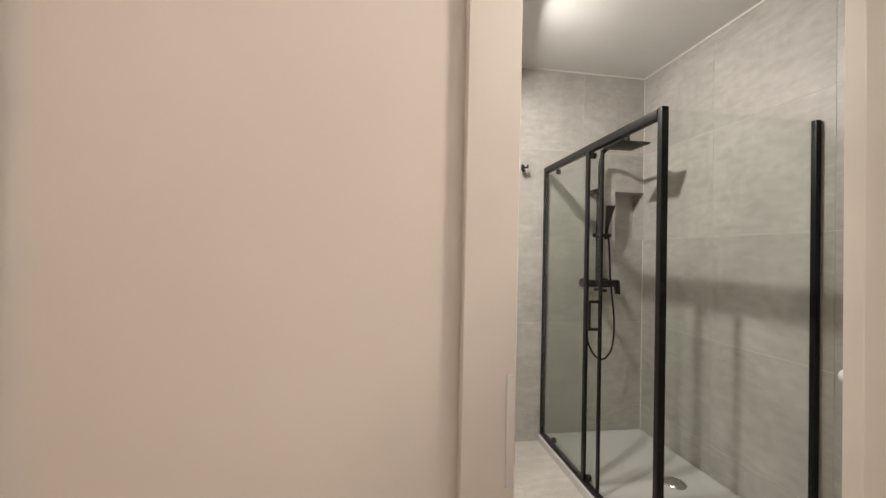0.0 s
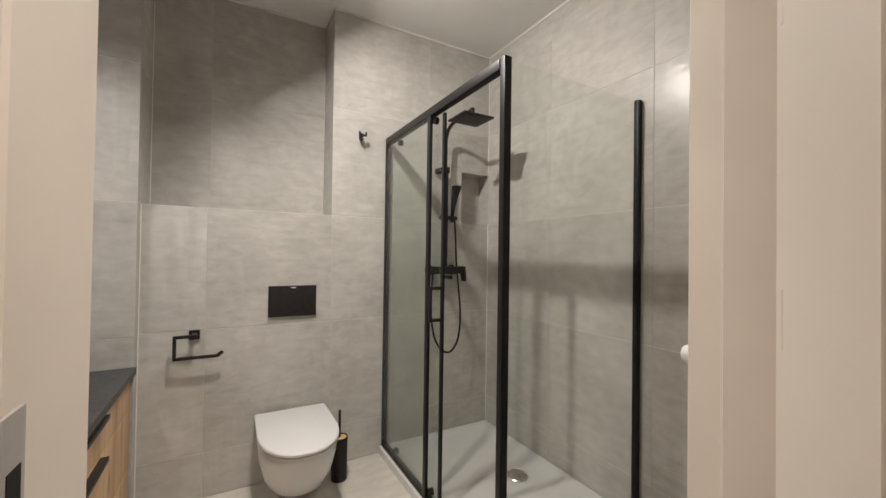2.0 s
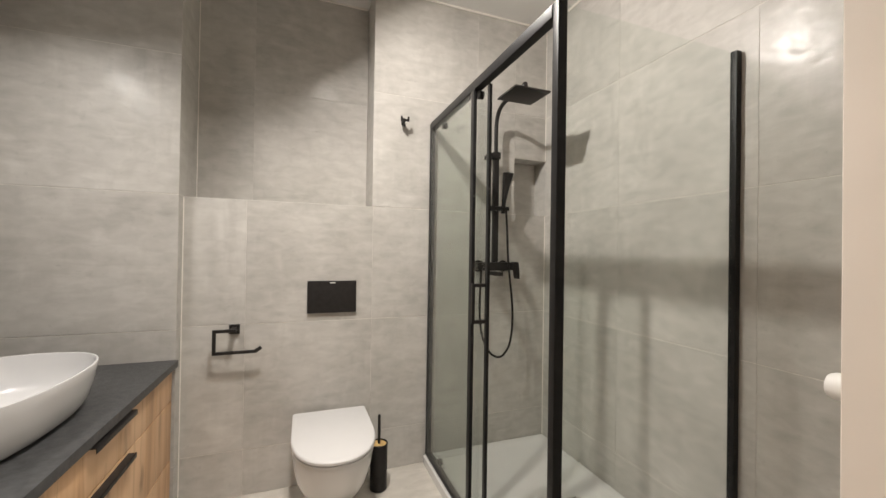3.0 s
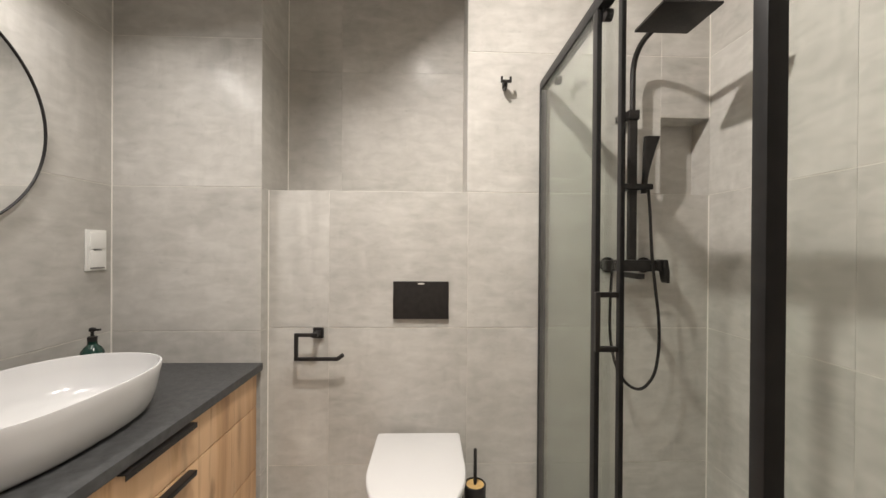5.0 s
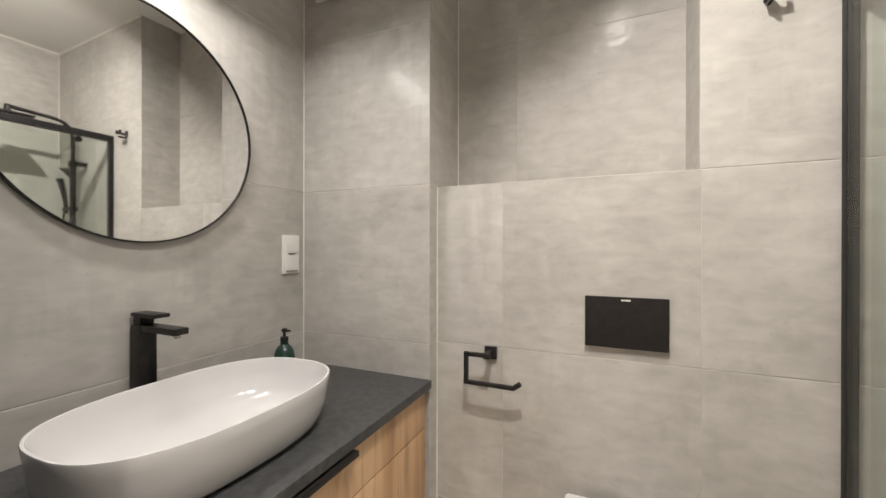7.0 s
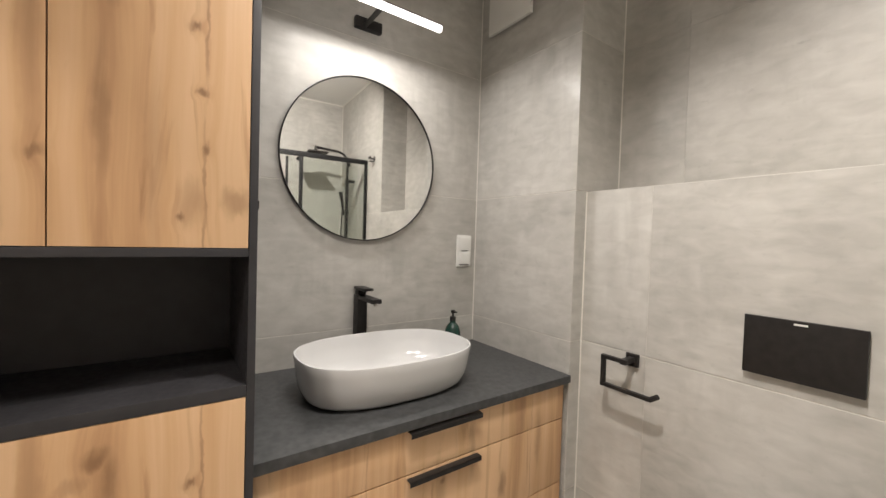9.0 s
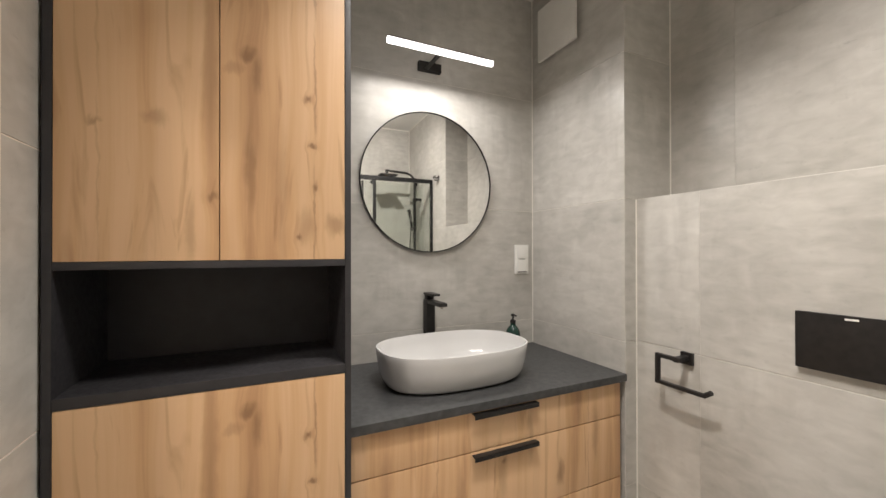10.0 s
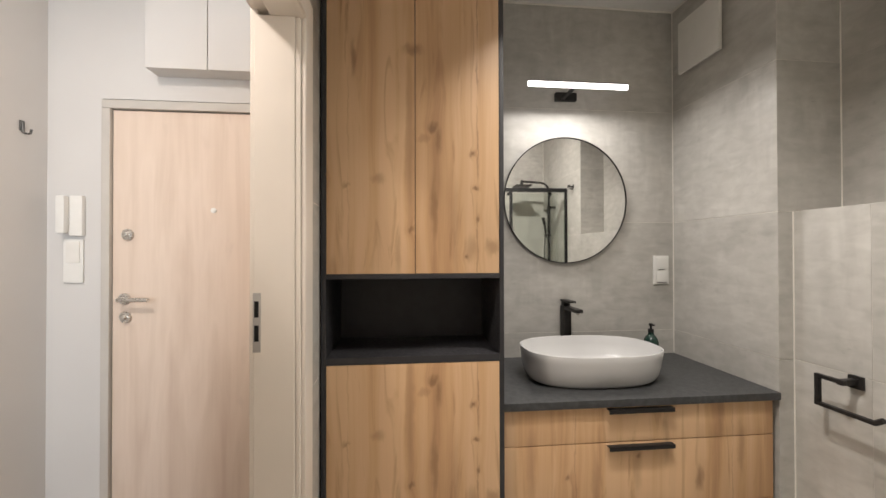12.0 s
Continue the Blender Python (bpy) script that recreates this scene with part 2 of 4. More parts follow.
def oak_material(name, pale, mid, dark, rough=0.42):
    """Knotty oak decor running upright over the fronts; the same sheet starts again below the open shelf."""
    m, n, l, b = nodes_of(name)
    geo, sep, flat = n.new("ShaderNodeNewGeometry"), n.new("ShaderNodeSeparateXYZ"), n.new("ShaderNodeCombineXYZ")
    l.new(geo.outputs["Position"], sep.inputs[0])
    low = maths(n, l, "MULTIPLY", maths(n, l, "LESS_THAN", sep.outputs[2], 1.0), 0.896)
    l.new(sep.outputs[1], flat.inputs[0]), l.new(maths(n, l, "ADD", sep.outputs[2], low), flat.inputs[1])

    def warp(vec, stretch, amount, detail):
        mp, nz, ma, su = n.new("ShaderNodeMapping"), n.new("ShaderNodeTexNoise"), n.new("ShaderNodeVectorMath"), n.new("ShaderNodeVectorMath")
        mp.inputs["Scale"].default_value = stretch
        l.new(vec, mp.inputs["Vector"])
        nz.inputs["Scale"].default_value, nz.inputs["Detail"].default_value = 1.0, detail
        l.new(mp.outputs[0], nz.inputs["Vector"])
        su.operation, su.inputs[1].default_value = "SUBTRACT", (0.5, 0.5, 0.5)
        l.new(nz.outputs["Color"], su.inputs[0])
        ma.operation, ma.inputs[1].default_value = "MULTIPLY_ADD", amount
        l.new(su.outputs[0], ma.inputs[0]), l.new(vec, ma.inputs[2])
        return ma.outputs[0]

    bent = warp(flat.outputs[0], (5.0, 1.8, 1.0), (0.045, 0.0, 0.0), 3.0)
    torn = warp(warp(flat.outputs[0], (30.0, 14.0, 1.0), (0.024, 0.055, 0.0), 3.0), (120.0, 30.0, 1.0), (0.007, 0.022, 0.0), 2.0)
    spots = wide = 0.0
    for u, v, ru, rv, depth in DOOR_KNOTS + DRAWER_KNOTS:
        away, scaled, size, fade = n.new("ShaderNodeVectorMath"), n.new("ShaderNodeVectorMath"), n.new("ShaderNodeVectorMath"), n.new("ShaderNodeMapRange")
        away.operation, away.inputs[1].default_value = "SUBTRACT", (u, v, 0)
        scaled.operation, scaled.inputs[1].default_value = "MULTIPLY", (1 / ru, 1 / rv, 0)
        size.operation, fade.interpolation_type = "LENGTH", "SMOOTHSTEP"
        l.new(torn, away.inputs[0]), l.new(away.outputs[0], scaled.inputs[0]), l.new(scaled.outputs[0], size.inputs[0]), l.new(size.outputs["Value"], fade.inputs["Value"])
        for socket, value in (("From Min", 0.2), ("From Max", 1.6), ("To Min", depth), ("To Max", 0.0)):
            fade.inputs[socket].default_value = value
        spots = maths(n, l, "MAXIMUM", spots, fade.outputs[0])
        if depth > 0.7:
            ring = n.new("ShaderNodeMapRange")
            ring.interpolation_type = "SMOOTHSTEP"
            l.new(size.outputs["Value"], ring.inputs["Value"])
            for socket, value in (("From Min", 0.0), ("From Max", 4.5), ("To Min", 1.0), ("To Max", 0.0)):
                ring.inputs[socket].default_value = value
            wide = maths(n, l, "MAXIMUM", wide, ring.outputs[0])
    swell = n.new("ShaderNodeCombineXYZ")
    l.new(maths(n, l, "MULTIPLY", wide, 0.010), swell.inputs[0])
    va = n.new("ShaderNodeVectorMath")
    l.new(bent, va.inputs[0]), l.new(swell.outputs[0], va.inputs[1])
    grain = va.outputs[0]
    strips = noise_at(n, l, grain, 1.0, 3, 0.4, (9.0, 0.35, 1.0))
    bands = noise_at(n, l, grain, 1.0, 4, 0.8, (24.0, 0.8, 1.0))
    fine = noise_at(n, l, grain, 1.0, 4, 0.2, (150.0, 3.0, 1.0))
    f = maths(n, l, "MULTIPLY_ADD", maths(n, l, "SUBTRACT", strips, 0.5), 0.95)
    f.node.inputs[2].default_value = 0.5
    f = maths(n, l, "ADD", f, maths(n, l, "MULTIPLY", maths(n, l, "SUBTRACT", bands, 0.5), 0.38))
    f = maths(n, l, "ADD", f, maths(n, l, "MULTIPLY", maths(n, l, "SUBTRACT", fine, 0.5), 0.12))
    warm = tuple((p + q) / 2 for p, q in zip(mid, dark))
    col = ramp(n, l, f, (0.30, warm), (0.42, mid), (0.55, pale), (0.68, tuple(min(1, c * 1.05) for c in pale)))
    streak = ramp(n, l, noise_at(n, l, grain, 1.0, 4, 1.4, (19.0, 2.0, 1.0)), (0.56, (0.0,)), (0.74, (0.65,)))
    col = mixed(n, l, "MIX", streak, col, dark)
    col = mixed(n, l, "MIX", maths(n, l, "MULTIPLY", maths(n, l, "MULTIPLY", wide, wide), maths(n, l, "MULTIPLY", bands, 0.45)), col, dark)
    col = mixed(n, l, "MIX", maths(n, l, "MULTIPLY", spots, 0.78), col, tuple(c * 0.62 for c in dark))
    line = n.new("ShaderNodeSeparateXYZ")
    l.new(warp(torn, (3.0, 4.0, 1.0), (0.022, 0.0, 0.0), 2.0), line.inputs[0])
    for at, depth in ((1.243, 0.5), (0.788, 0.25), (1.622, 0.35), (2.262, 0.4)):
        off = maths(n, l, "ABSOLUTE", maths(n, l, "SUBTRACT", line.outputs[0], at), 0.0)
        thin = ramp(n, l, maths(n, l, "MULTIPLY", off, 100.0), (0.10, (depth,)), (0.34, (0.0,)))
        thin = maths(n, l, "MULTIPLY", thin, ramp(n, l, noise_at(n, l, flat.outputs[0], 6.0, 2), (0.38, (0.15,)), (0.56, (1.0,))))
        col = mixed(n, l, "MIX", thin, col, tuple(c * 0.7 for c in dark))
    l.new(col, b.inputs["Base Color"])
    b.inputs["Roughness"].default_value = rough
    bumped(n, l, b, fine, 0.12, 0.001)
    return m


def glass_material(name, tint):
    m, n, l, b = nodes_of(name)
    n.remove(b)
    clear, gloss, mix, lw = n.new("ShaderNodeBsdfTransparent"), n.new("ShaderNodeBsdfGlossy"), n.new("ShaderNodeMixShader"), n.new("ShaderNodeLayerWeight")
    clear.inputs[0].default_value = (*tint, 1)
    gloss.inputs["Roughness"].default_value = 0.01
    lw.inputs["Blend"].default_value = 0.5
    fac = maths(n, l, "MULTIPLY_ADD", maths(n, l, "POWER", lw.outputs["Facing"], 4.5), 0.62)
    fac.node.inputs[2].default_value = 0.024
    l.new(fac, mix.inputs[0]), l.new(clear.outputs[0], mix.inputs[1]), l.new(gloss.outputs[0], mix.inputs[2])
    l.new(mix.outputs[0], n["Material Output"].inputs[0])
    return m


def glow_material(name, colour, strength):
    m, n, l, b = nodes_of(name)
    b.inputs["Base Color"].default_value = (*colour, 1)
    b.inputs["Emission Color"].default_value = (*colour, 1)
    b.inputs["Emission Strength"].default_value = strength
    return m


M_TILE = tile_material("cement_tile", (0.362, 0.346, 0.316), (0.600, 0.580, 0.543), 0.45, 0.50)
M_FLOORTILE = tile_material("floor_tile", (0.40, 0.375, 0.33), (0.60, 0.565, 0.51), 0.45, 0.08)
M_GROUT = plain("pale_grout", (0.62, 0.595, 0.545), 0.9, vary=0.1, scale=30)
M_CEIL = plain("ceiling_paint", (0.80, 0.79, 0.77), 0.9, vary=0.02, scale=5, bump=0.1, bump_scale=150)
M_PAINT = plain("wall_paint", (0.84, 0.765, 0.685), 0.85, vary=0.02, scale=4, bump=0.12, bump_scale=180)
M_HALLWHITE = plain("hall_white_paint", (0.66, 0.645, 0.63), 0.85, vary=0.02, scale=4, bump=0.12, bump_scale=180)
M_DOOR = plain("white_door_laminate", (0.79, 0.725, 0.65), 0.5, vary=0.025, scale=6, bump=0.06, bump_scale=90)
M_BLACK = plain("black_matt_metal", (0.021, 0.019, 0.018), 0.38, vary=0.2, scale=40)
M_ALU = plain("black_anodised_profile", (0.014, 0.0135, 0.0135), 0.42, vary=0.2, scale=30)
for black in (M_BLACK, M_ALU):
    black.node_tree.nodes["Principled BSDF"].inputs["Specular IOR Level"].default_value = 0.22
M_PANEL = plain("black_board", (0.030, 0.029, 0.032), 0.5, vary=0.15, scale=20, bump=0.1, bump_scale=250)
M_COUNTER = plain("dark_stone_laminate", (0.046, 0.047, 0.048), 0.45, vary=0.35, scale=45, bump=0.12, bump_scale=220)
M_CERAMIC = plain("white_ceramic", (0.62, 0.61, 0.595), 0.12, vary=0.01, scale=5, coat=0.4)
M_BASIN = plain("white_satin_ceramic", (0.60, 0.595, 0.59), 0.16, vary=0.01, scale=5, coat=0.3)
M_SEAT = plain("white_duroplast", (0.56, 0.553, 0.545), 0.5, vary=0.01, scale=5)
M_PLASTIC = plain("white_plastic", (0.80, 0.79, 0.76), 0.35, vary=0.02, scale=20)
M_VENT = plain("grey_white_plastic", (0.78, 0.76, 0.72), 0.5, vary=0.02, scale=20)
M_SHADE = plain("gap_shade_grey", (0.22, 0.21, 0.20), 0.5, vary=0.05, scale=20)
M_STEEL = plain("brushed_steel", (0.62, 0.60, 0.57), 0.28, 1.0, vary=0.06, scale=30)
M_SATIN = plain("satin_grey_metal", (0.46, 0.44, 0.42), 0.55, 0.3, vary=0.05, scale=30)
M_HOOK = plain("grey_metal", (0.12, 0.12, 0.12), 0.4, 0.6, vary=0.1, scale=30)
M_BOTTLE = plain("dark_green_plastic", (0.012, 0.04, 0.03), 0.2, vary=0.1, scale=30)
M_SILICONE = plain("white_silicone", (0.82, 0.79, 0.73), 0.5, vary=0.04, scale=30)
M_MIRROR = plain("mirror_silver", (0.88, 0.89, 0.88), 0.02, 1.0, vary=0.0, scale=3)
M_OAK = oak_material("golden_oak_board", (0.655, 0.434, 0.254), (0.585, 0.362, 0.194), (0.34, 0.180, 0.088))
M_PALEWOOD = wood_material("pale_ash_laminate", (0.74, 0.61, 0.51), (0.68, 0.55, 0.45), (0.60, 0.46, 0.37), 0.12, 0.5, (6.0, 6.0, 0.7))
M_BAMBOO = plain("bamboo", (0.52, 0.34, 0.13), 0.5, vary=0.15, scale=40)
M_HALLFLOOR = wood_material("laminate_floor", (0.34, 0.25, 0.17), (0.28, 0.20, 0.13), (0.2, 0.14, 0.09), 0.2, 0.4, (6.0, 6.0, 0.7))
M_GLASS = glass_material("shower_glass", (0.968, 0.983, 0.970))
M_FROST = plain("frosted_glass", (0.85, 0.87, 0.88), 0.4, vary=0.01, scale=20)
M_FROST.node_tree.nodes["Principled BSDF"].inputs["Transmission Weight"].default_value = 0.75
M_FRAME = plain("beige_steel_frame", (0.54, 0.51, 0.47), 0.5, vary=0.03, scale=10)
M_LED = glow_material("led_diffuser", (1.0, 0.94, 0.92), 3.2)
M_LENS = glow_material("spot_lens", (1.0, 0.93, 0.85), 12.0)
M_DARK = plain("painted_hole_black", (0.004, 0.004, 0.004), 0.9)


# ---- mesh helpers ----
def box(bm, x0, x1, y0, y1, z0, z1, bevel=0.0, seg=2):
    made = bmesh.ops.create_cube(bm, size=1.0)["verts"]
    c, s = Vector(((x0 + x1) / 2, (y0 + y1) / 2, (z0 + z1) / 2)), (x1 - x0, y1 - y0, z1 - z0)
    for v in made:
        v.co = Vector((v.co.x * s[0], v.co.y * s[1], v.co.z * s[2])) + c
    if bevel:
        edges = {e for v in made for e in v.link_edges}
        bmesh.ops.bevel(bm, geom=list(edges), offset=bevel, segments=seg, profile=0.7, affect="EDGES")


def loft(bm, rings, cap_first=True, cap_last=True, closed=True):
    rows = [[bm.verts.new(p) for p in ring] for ring in rings]
    k = len(rows[0])
    for a, b in zip(rows, rows[1:]):
        for i in range(k if closed else k - 1):
            bm.faces.new((a[i], a[(i + 1) % k], b[(i + 1) % k], b[i]))
    if cap_first:
        bm.faces.new(rows[0][::-1])
    if cap_last:
        bm.faces.new(rows[-1])


def lathe(bm, profile, centre=(0, 0, 0), axis="z", n=28):
    rings = []
    for r, h in profile:
        ring = []
        for i in range(n):
            a = 2 * math.pi * i / n
            u, v = r * math.cos(a), r * math.sin(a)
            p = {"z": (u, v, h), "x": (h, u, v), "y": (v, h, u)}[axis]
            ring.append(Vector(p) + Vector(centre))
        rings.append(ring)
    loft(bm, rings)


def rounded_path(points, radius, steps=6):
    """A polyline with its inner corners rounded."""
    pts = [Vector(p) for p in points]
    out = [pts[0]]
    for a, b, c in zip(pts, pts[1:], pts[2:]):
        r = min(radius, (a - b).length * 0.49, (c - b).length * 0.49)
        p, q = b + (a - b).normalized() * r, b + (c - b).normalized() * r
        for i in range(steps + 1):
            t = i / steps
            out.append(p * (1 - t) ** 2 + b * 2 * t * (1 - t) + q * t * t)
    return out + [pts[-1]]


def tube(bm, pts, radius, n=12, square=False):
    pts = [Vector(p) for p in pts]
    up, rings = Vector((0.13, 0.31, 0.94)), []
    for i, p in enumerate(pts):
        d = (pts[min(i + 1, len(pts) - 1)] - pts[max(i - 1, 0)]).normalized()
        side = d.cross(up)
        if side.length < 0.05:
            side = d.cross(Vector((1, 0, 0)))
        side.normalize()
        other = side.cross(d).normalized()
        up = other
        rings.append([p + side * radius * math.cos(2 * math.pi * k / n) + other * radius * math.sin(2 * math.pi * k / n) for k in range(n)])
    loft(bm, rings)


def outline_oval(cx, cy, hx, hy, z, power=2.6, n=56):
    ring = []
    for i in range(n):
        a = 2 * math.pi * i / n
        c, s = math.cos(a), math.sin(a)
        ring.append(Vector((cx + hx * math.copysign(abs(c) ** (2 / power), c), cy + hy * math.copysign(abs(s) ** (2 / power), s), z)))
    return ring


def outline_d(cx, back, front, w, z, n=30, corner=0.012):
    """A D in plan: straight at the back, round at the front (front lies at lower y)."""
    straight = front + (back - front) * 0.50
    ring = []
    for i in range(n + 1):
        a = math.pi * i / n
        c, s = math.cos(a), math.sin(a)
        ring.append(Vector((cx - w * math.copysign(abs(c) ** 0.88, c), straight - (straight - front) * abs(s) ** 0.92, z)))
    for i in range(5):
        a = 0.5 * math.pi * i / 4
        ring.append(Vector((cx + w * 0.985 - corner + corner * math.cos(a), back - corner + corner * math.sin(a), z)))
    for i in range(5):
        a = 0.5 * math.pi * (1 + i / 4)
        ring.append(Vector((cx - w * 0.985 + corner + corner * math.cos(a), back - corner + corner * math.sin(a), z)))
    return ring


def mesh_of(name, bm, material, angle=35):
    bmesh.ops.recalc_face_normals(bm, faces=bm.faces)
    me = bpy.data.meshes.new(name)
    bm.to_mesh(me)
    bm.free()
    for p in me.polygons:
        p.use_smooth = True
    me.set_sharp_from_angle(angle=radians(angle))
    me.materials.append(material)
    return me


def thing(name, at, label, category, group="", kind=""):
    ob = new(name)
    ob.empty_display_size = 0.05
    ob.location = at
    return tagged(ob, label, category, group, kind)


def place_of(ob):
    p = Vector((0, 0, 0))
    while ob is not None:
        p = p + ob.location
        ob = ob.parent
    return p


def part(name, bm, material, parent, label=""):
    """Links a bmesh, given in world metres, as one mesh under a thing or a part; its origin is its own middle."""
    lo = Vector([min(v.co[i] for v in bm.verts) for i in range(3)])
    hi = Vector([max(v.co[i] for v in bm.verts) for i in range(3)])
    mid = (lo + hi) / 2
    bmesh.ops.translate(bm, verts=bm.verts, vec=-mid)
    ob = new(name, mesh_of(name, bm, material))
    ob.parent = parent
    ob.location = mid - place_of(parent)
    return tagged(ob, label)


def box_part(name, b, material, parent, label="", bevel=0.0, seg=2):
    bm = bmesh.new()
    box(bm, *b, bevel, seg)
    return part(name, bm, material, parent, label)


def structure(name, boxes, material, label, category):
    bm = bmesh.new()
    for b in boxes:
        box(bm, *b)
    return tagged(new(name, mesh_of(name, bm, material)), label, category, kind="structure")


# ---- the rooms ----
XL, XR, YB, YP, XP, YN, XN = -0.716, 1.80, 2.525, 2.458, -0.120, 2.745, 0.727
XE, YO = -0.525, -0.533
YF, YH, HC = 0.69, 0.575, 2.56
G = 0.0014  # tile face stands this far proud of the masonry
HEAD = 1.90
SILL = 1.393
NICHE = (1.580, 1.80, SILL, 1.730, 2.643)

wall_back = structure("wall_back", [
    (XL - 0.12, XP - G, YP + G, YN + 0.1, 0, HC),
    (XP - G, XR + 0.12, YB + G, YN + 0.1, 0, SILL - G),
    (XP - G, XN + G, YN + G, YN + 0.1, SILL - G, HC),
    (XN + G, NICHE[0] - G, YB + G, YN + 0.1, SILL - G, HC),
    (NICHE[0] - G, XR + 0.12, YB + G, YN + 0.1, NICHE[3] + G, HC),
    (NICHE[0] - G, XR + 0.12, NICHE[4] + G, YN + 0.1, SILL - G, NICHE[3] + G)],
    M_GROUT, "masonry wall clad in grey cement-look tiles with a recess over the toilet", "wall")
wall_right = structure("wall_right", [(XR + G, XR + 0.12, YF - 0.115, YB + G, 0, HC), (XR + G, XR + 0.12, YB + G, NICHE[4] + G, SILL - G, NICHE[3] + G)],
                       M_GROUT, "masonry wall of the shower clad in grey tiles", "wall")
wall_left = structure("wall_left", [(XL - 0.12, XL - G, YF - 0.0, YP + G, 0, HC)], M_GROUT, "masonry wall behind the vanity clad in grey tiles", "wall")
wall_front = structure("wall_front", [(XE - 0.2, 0.11, YH, YF - G, 0, HC), (1.02, 2.7, YH, YF - G, 0, HC), (0.11, 1.02, YH, YF - G, HEAD + 0.04, HC)],
                       M_PAINT, "beige painted hall wall with the bathroom doorway in it", "wall")
ceiling = structure("ceiling", [(XL - 0.12, XR + 0.12, YF - 0.05, YN + 0.1, HC, HC + 0.1)], M_CEIL, "smooth white painted bathroom ceiling", "ceiling")
floor = structure("floor", [(XL - 0.12, XR + 0.12, YF - 0.115, YN + 0.1, -0.12, -G)], M_GROUT, "floor of large beige-grey tiles", "floor")
hall_floor = structure("hall_floor", [(XE - 0.25, 2.7, YO - 0.12, YF - 0.115, -0.12, 0)], M_HALLFLOOR, "wood-look laminate floor of the hall", "floor")
hall_ceiling = structure("hall_ceiling", [(XE - 0.25, 2.7, YO - 0.12, YF - 0.05, 2.62, 2.7)], M_CEIL, "white painted hall ceiling", "ceiling")
wall_hall = structure("wall_hall", [(XE - 0.25, 2.7, YO - 0.12, YO, 0, 2.62)], M_HALLWHITE, "pale painted long wall of the hall", "wall")
wall_entrance = structure("wall_entrance", [(XE - 0.15, XE, YO, -0.315, 0, 2.62), (XE - 0.15, XE, 0.565, YH, 0, 2.62), (XE - 0.15, XE, -0.315, 0.565, 1.90, 2.62), (XE - 0.25, XE - 0.15, YO, YH, 0, 2.62)],
                          M_HALLWHITE, "white painted wall with the entrance doorway", "wall")
# out of view; its opening is added to hold the cool fill
wall_end = structure("wall_end", [(2.58, 2.7, YO, -0.45, 0, 2.62), (2.58, 2.7, 0.42, YH, 0, 2.62), (2.58, 2.7, -0.45, 0.42, 0, 0.8), (2.58, 2.7, -0.45, 0.42, 2.2, 2.62)],
                     M_HALLWHITE, "unseen white end wall of the hall with an added window opening", "wall")


# ---- doorway ----
door_1 = thing("door_1", (0.55, 0.63, 0), "white laminated door lining and casing of the bathroom doorway", "door frame", kind="structure")
for name, b in (
        ("jamb", (0.11, 0.151, 0.564, 0.676, 0, HEAD)),
        ("jamb", (0.985, 1.02, 0.612, 0.702, 0, HEAD)), ("jamb", (0.990, 1.02, 0.562, 0.612, 0, HEAD + 0.015)),
        ("head", (0.11, 1.02, 0.607, 0.702, HEAD, HEAD + 0.04)), ("head", (0.11, 1.02, 0.562, 0.607, HEAD + 0.015, HEAD + 0.04)),
        ("casing", (0.068, 0.1490, 0.553, 0.574, 0, HEAD + 0.10)), ("casing", (0.992, 1.080, 0.553, 0.574, 0, HEAD + 0.10)),
        ("casing", (0.1490, 0.992, 0.5535, 0.574, HEAD + 0.0165, HEAD + 0.10)),
        ("casing", (0.060, 0.142, 0.691, 0.704, 0, HEAD + 0.08)), ("casing", (0.988, 1.096, 0.691, 0.706, 0, HEAD + 0.08)), ("casing", (1.096, 1.165, 0.691, 0.818, 0, HEAD + 0.08)),
        ("jamb", (0.11, 0.148, 0.6765, 0.6905, 0, HEAD)),
        ("casing", (0.142, 0.988, 0.6915, 0.706, HEAD + 0.002, HEAD + 0.08))):
    box_part(name, b, M_DOOR, door_1, "", 0.005, 3)
strike = box_part("strike_plate", (0.150, 0.1524, 0.563, 0.584, 0.955, 1.120), M_SATIN, door_1, "satin steel strike plate", 0.001)
# no holes are cut: flat black pieces give the dark inside the slots
box_part("slot", (0.152, 0.1528, 0.567, 0.579, 0.985, 1.030), M_DARK, strike, "flat black piece painted as the dark of a latch slot")
box_part("slot", (0.152, 0.1528, 0.567, 0.579, 1.052, 1.097), M_DARK, strike, "flat black piece painted as the dark of a latch slot")
box_part("strike_lip", (0.1345, 0.1435, 0.5512, 0.5535, 0.930, 1.091), M_VENT, door_1, "grey bar painted as a dark gap line of the strike plate", 0.001)
for z in (1.136, 1.62):
    bm = bmesh.new()
    lathe(bm, [(0.005, -0.045), (0.0075, -0.044), (0.0075, 0.044), (0.005, 0.045)], (0.944, 0.598, z - 0.04), n=14)
    part("hinge", bm, M_DOOR, door_1)

# the leaf stands ajar into the hall, hinged at the far jamb
LEAF = pose(0.945, 0.580, 0, 0, 0, 180 + 43)
leaf_1 = tagged(new("door_leaf"), "white laminated bathroom door standing ajar with frosted glass strips", "door")
leaf_1.matrix_basis = LEAF


def leaf_part(name, b, material, label="", bevel=0.003):
    bm = bmesh.new()
    box(bm, *b, bevel)
    ob = new(name, mesh_of(name, bm, material))
    ob.parent = leaf_1
    return tagged(ob, label)


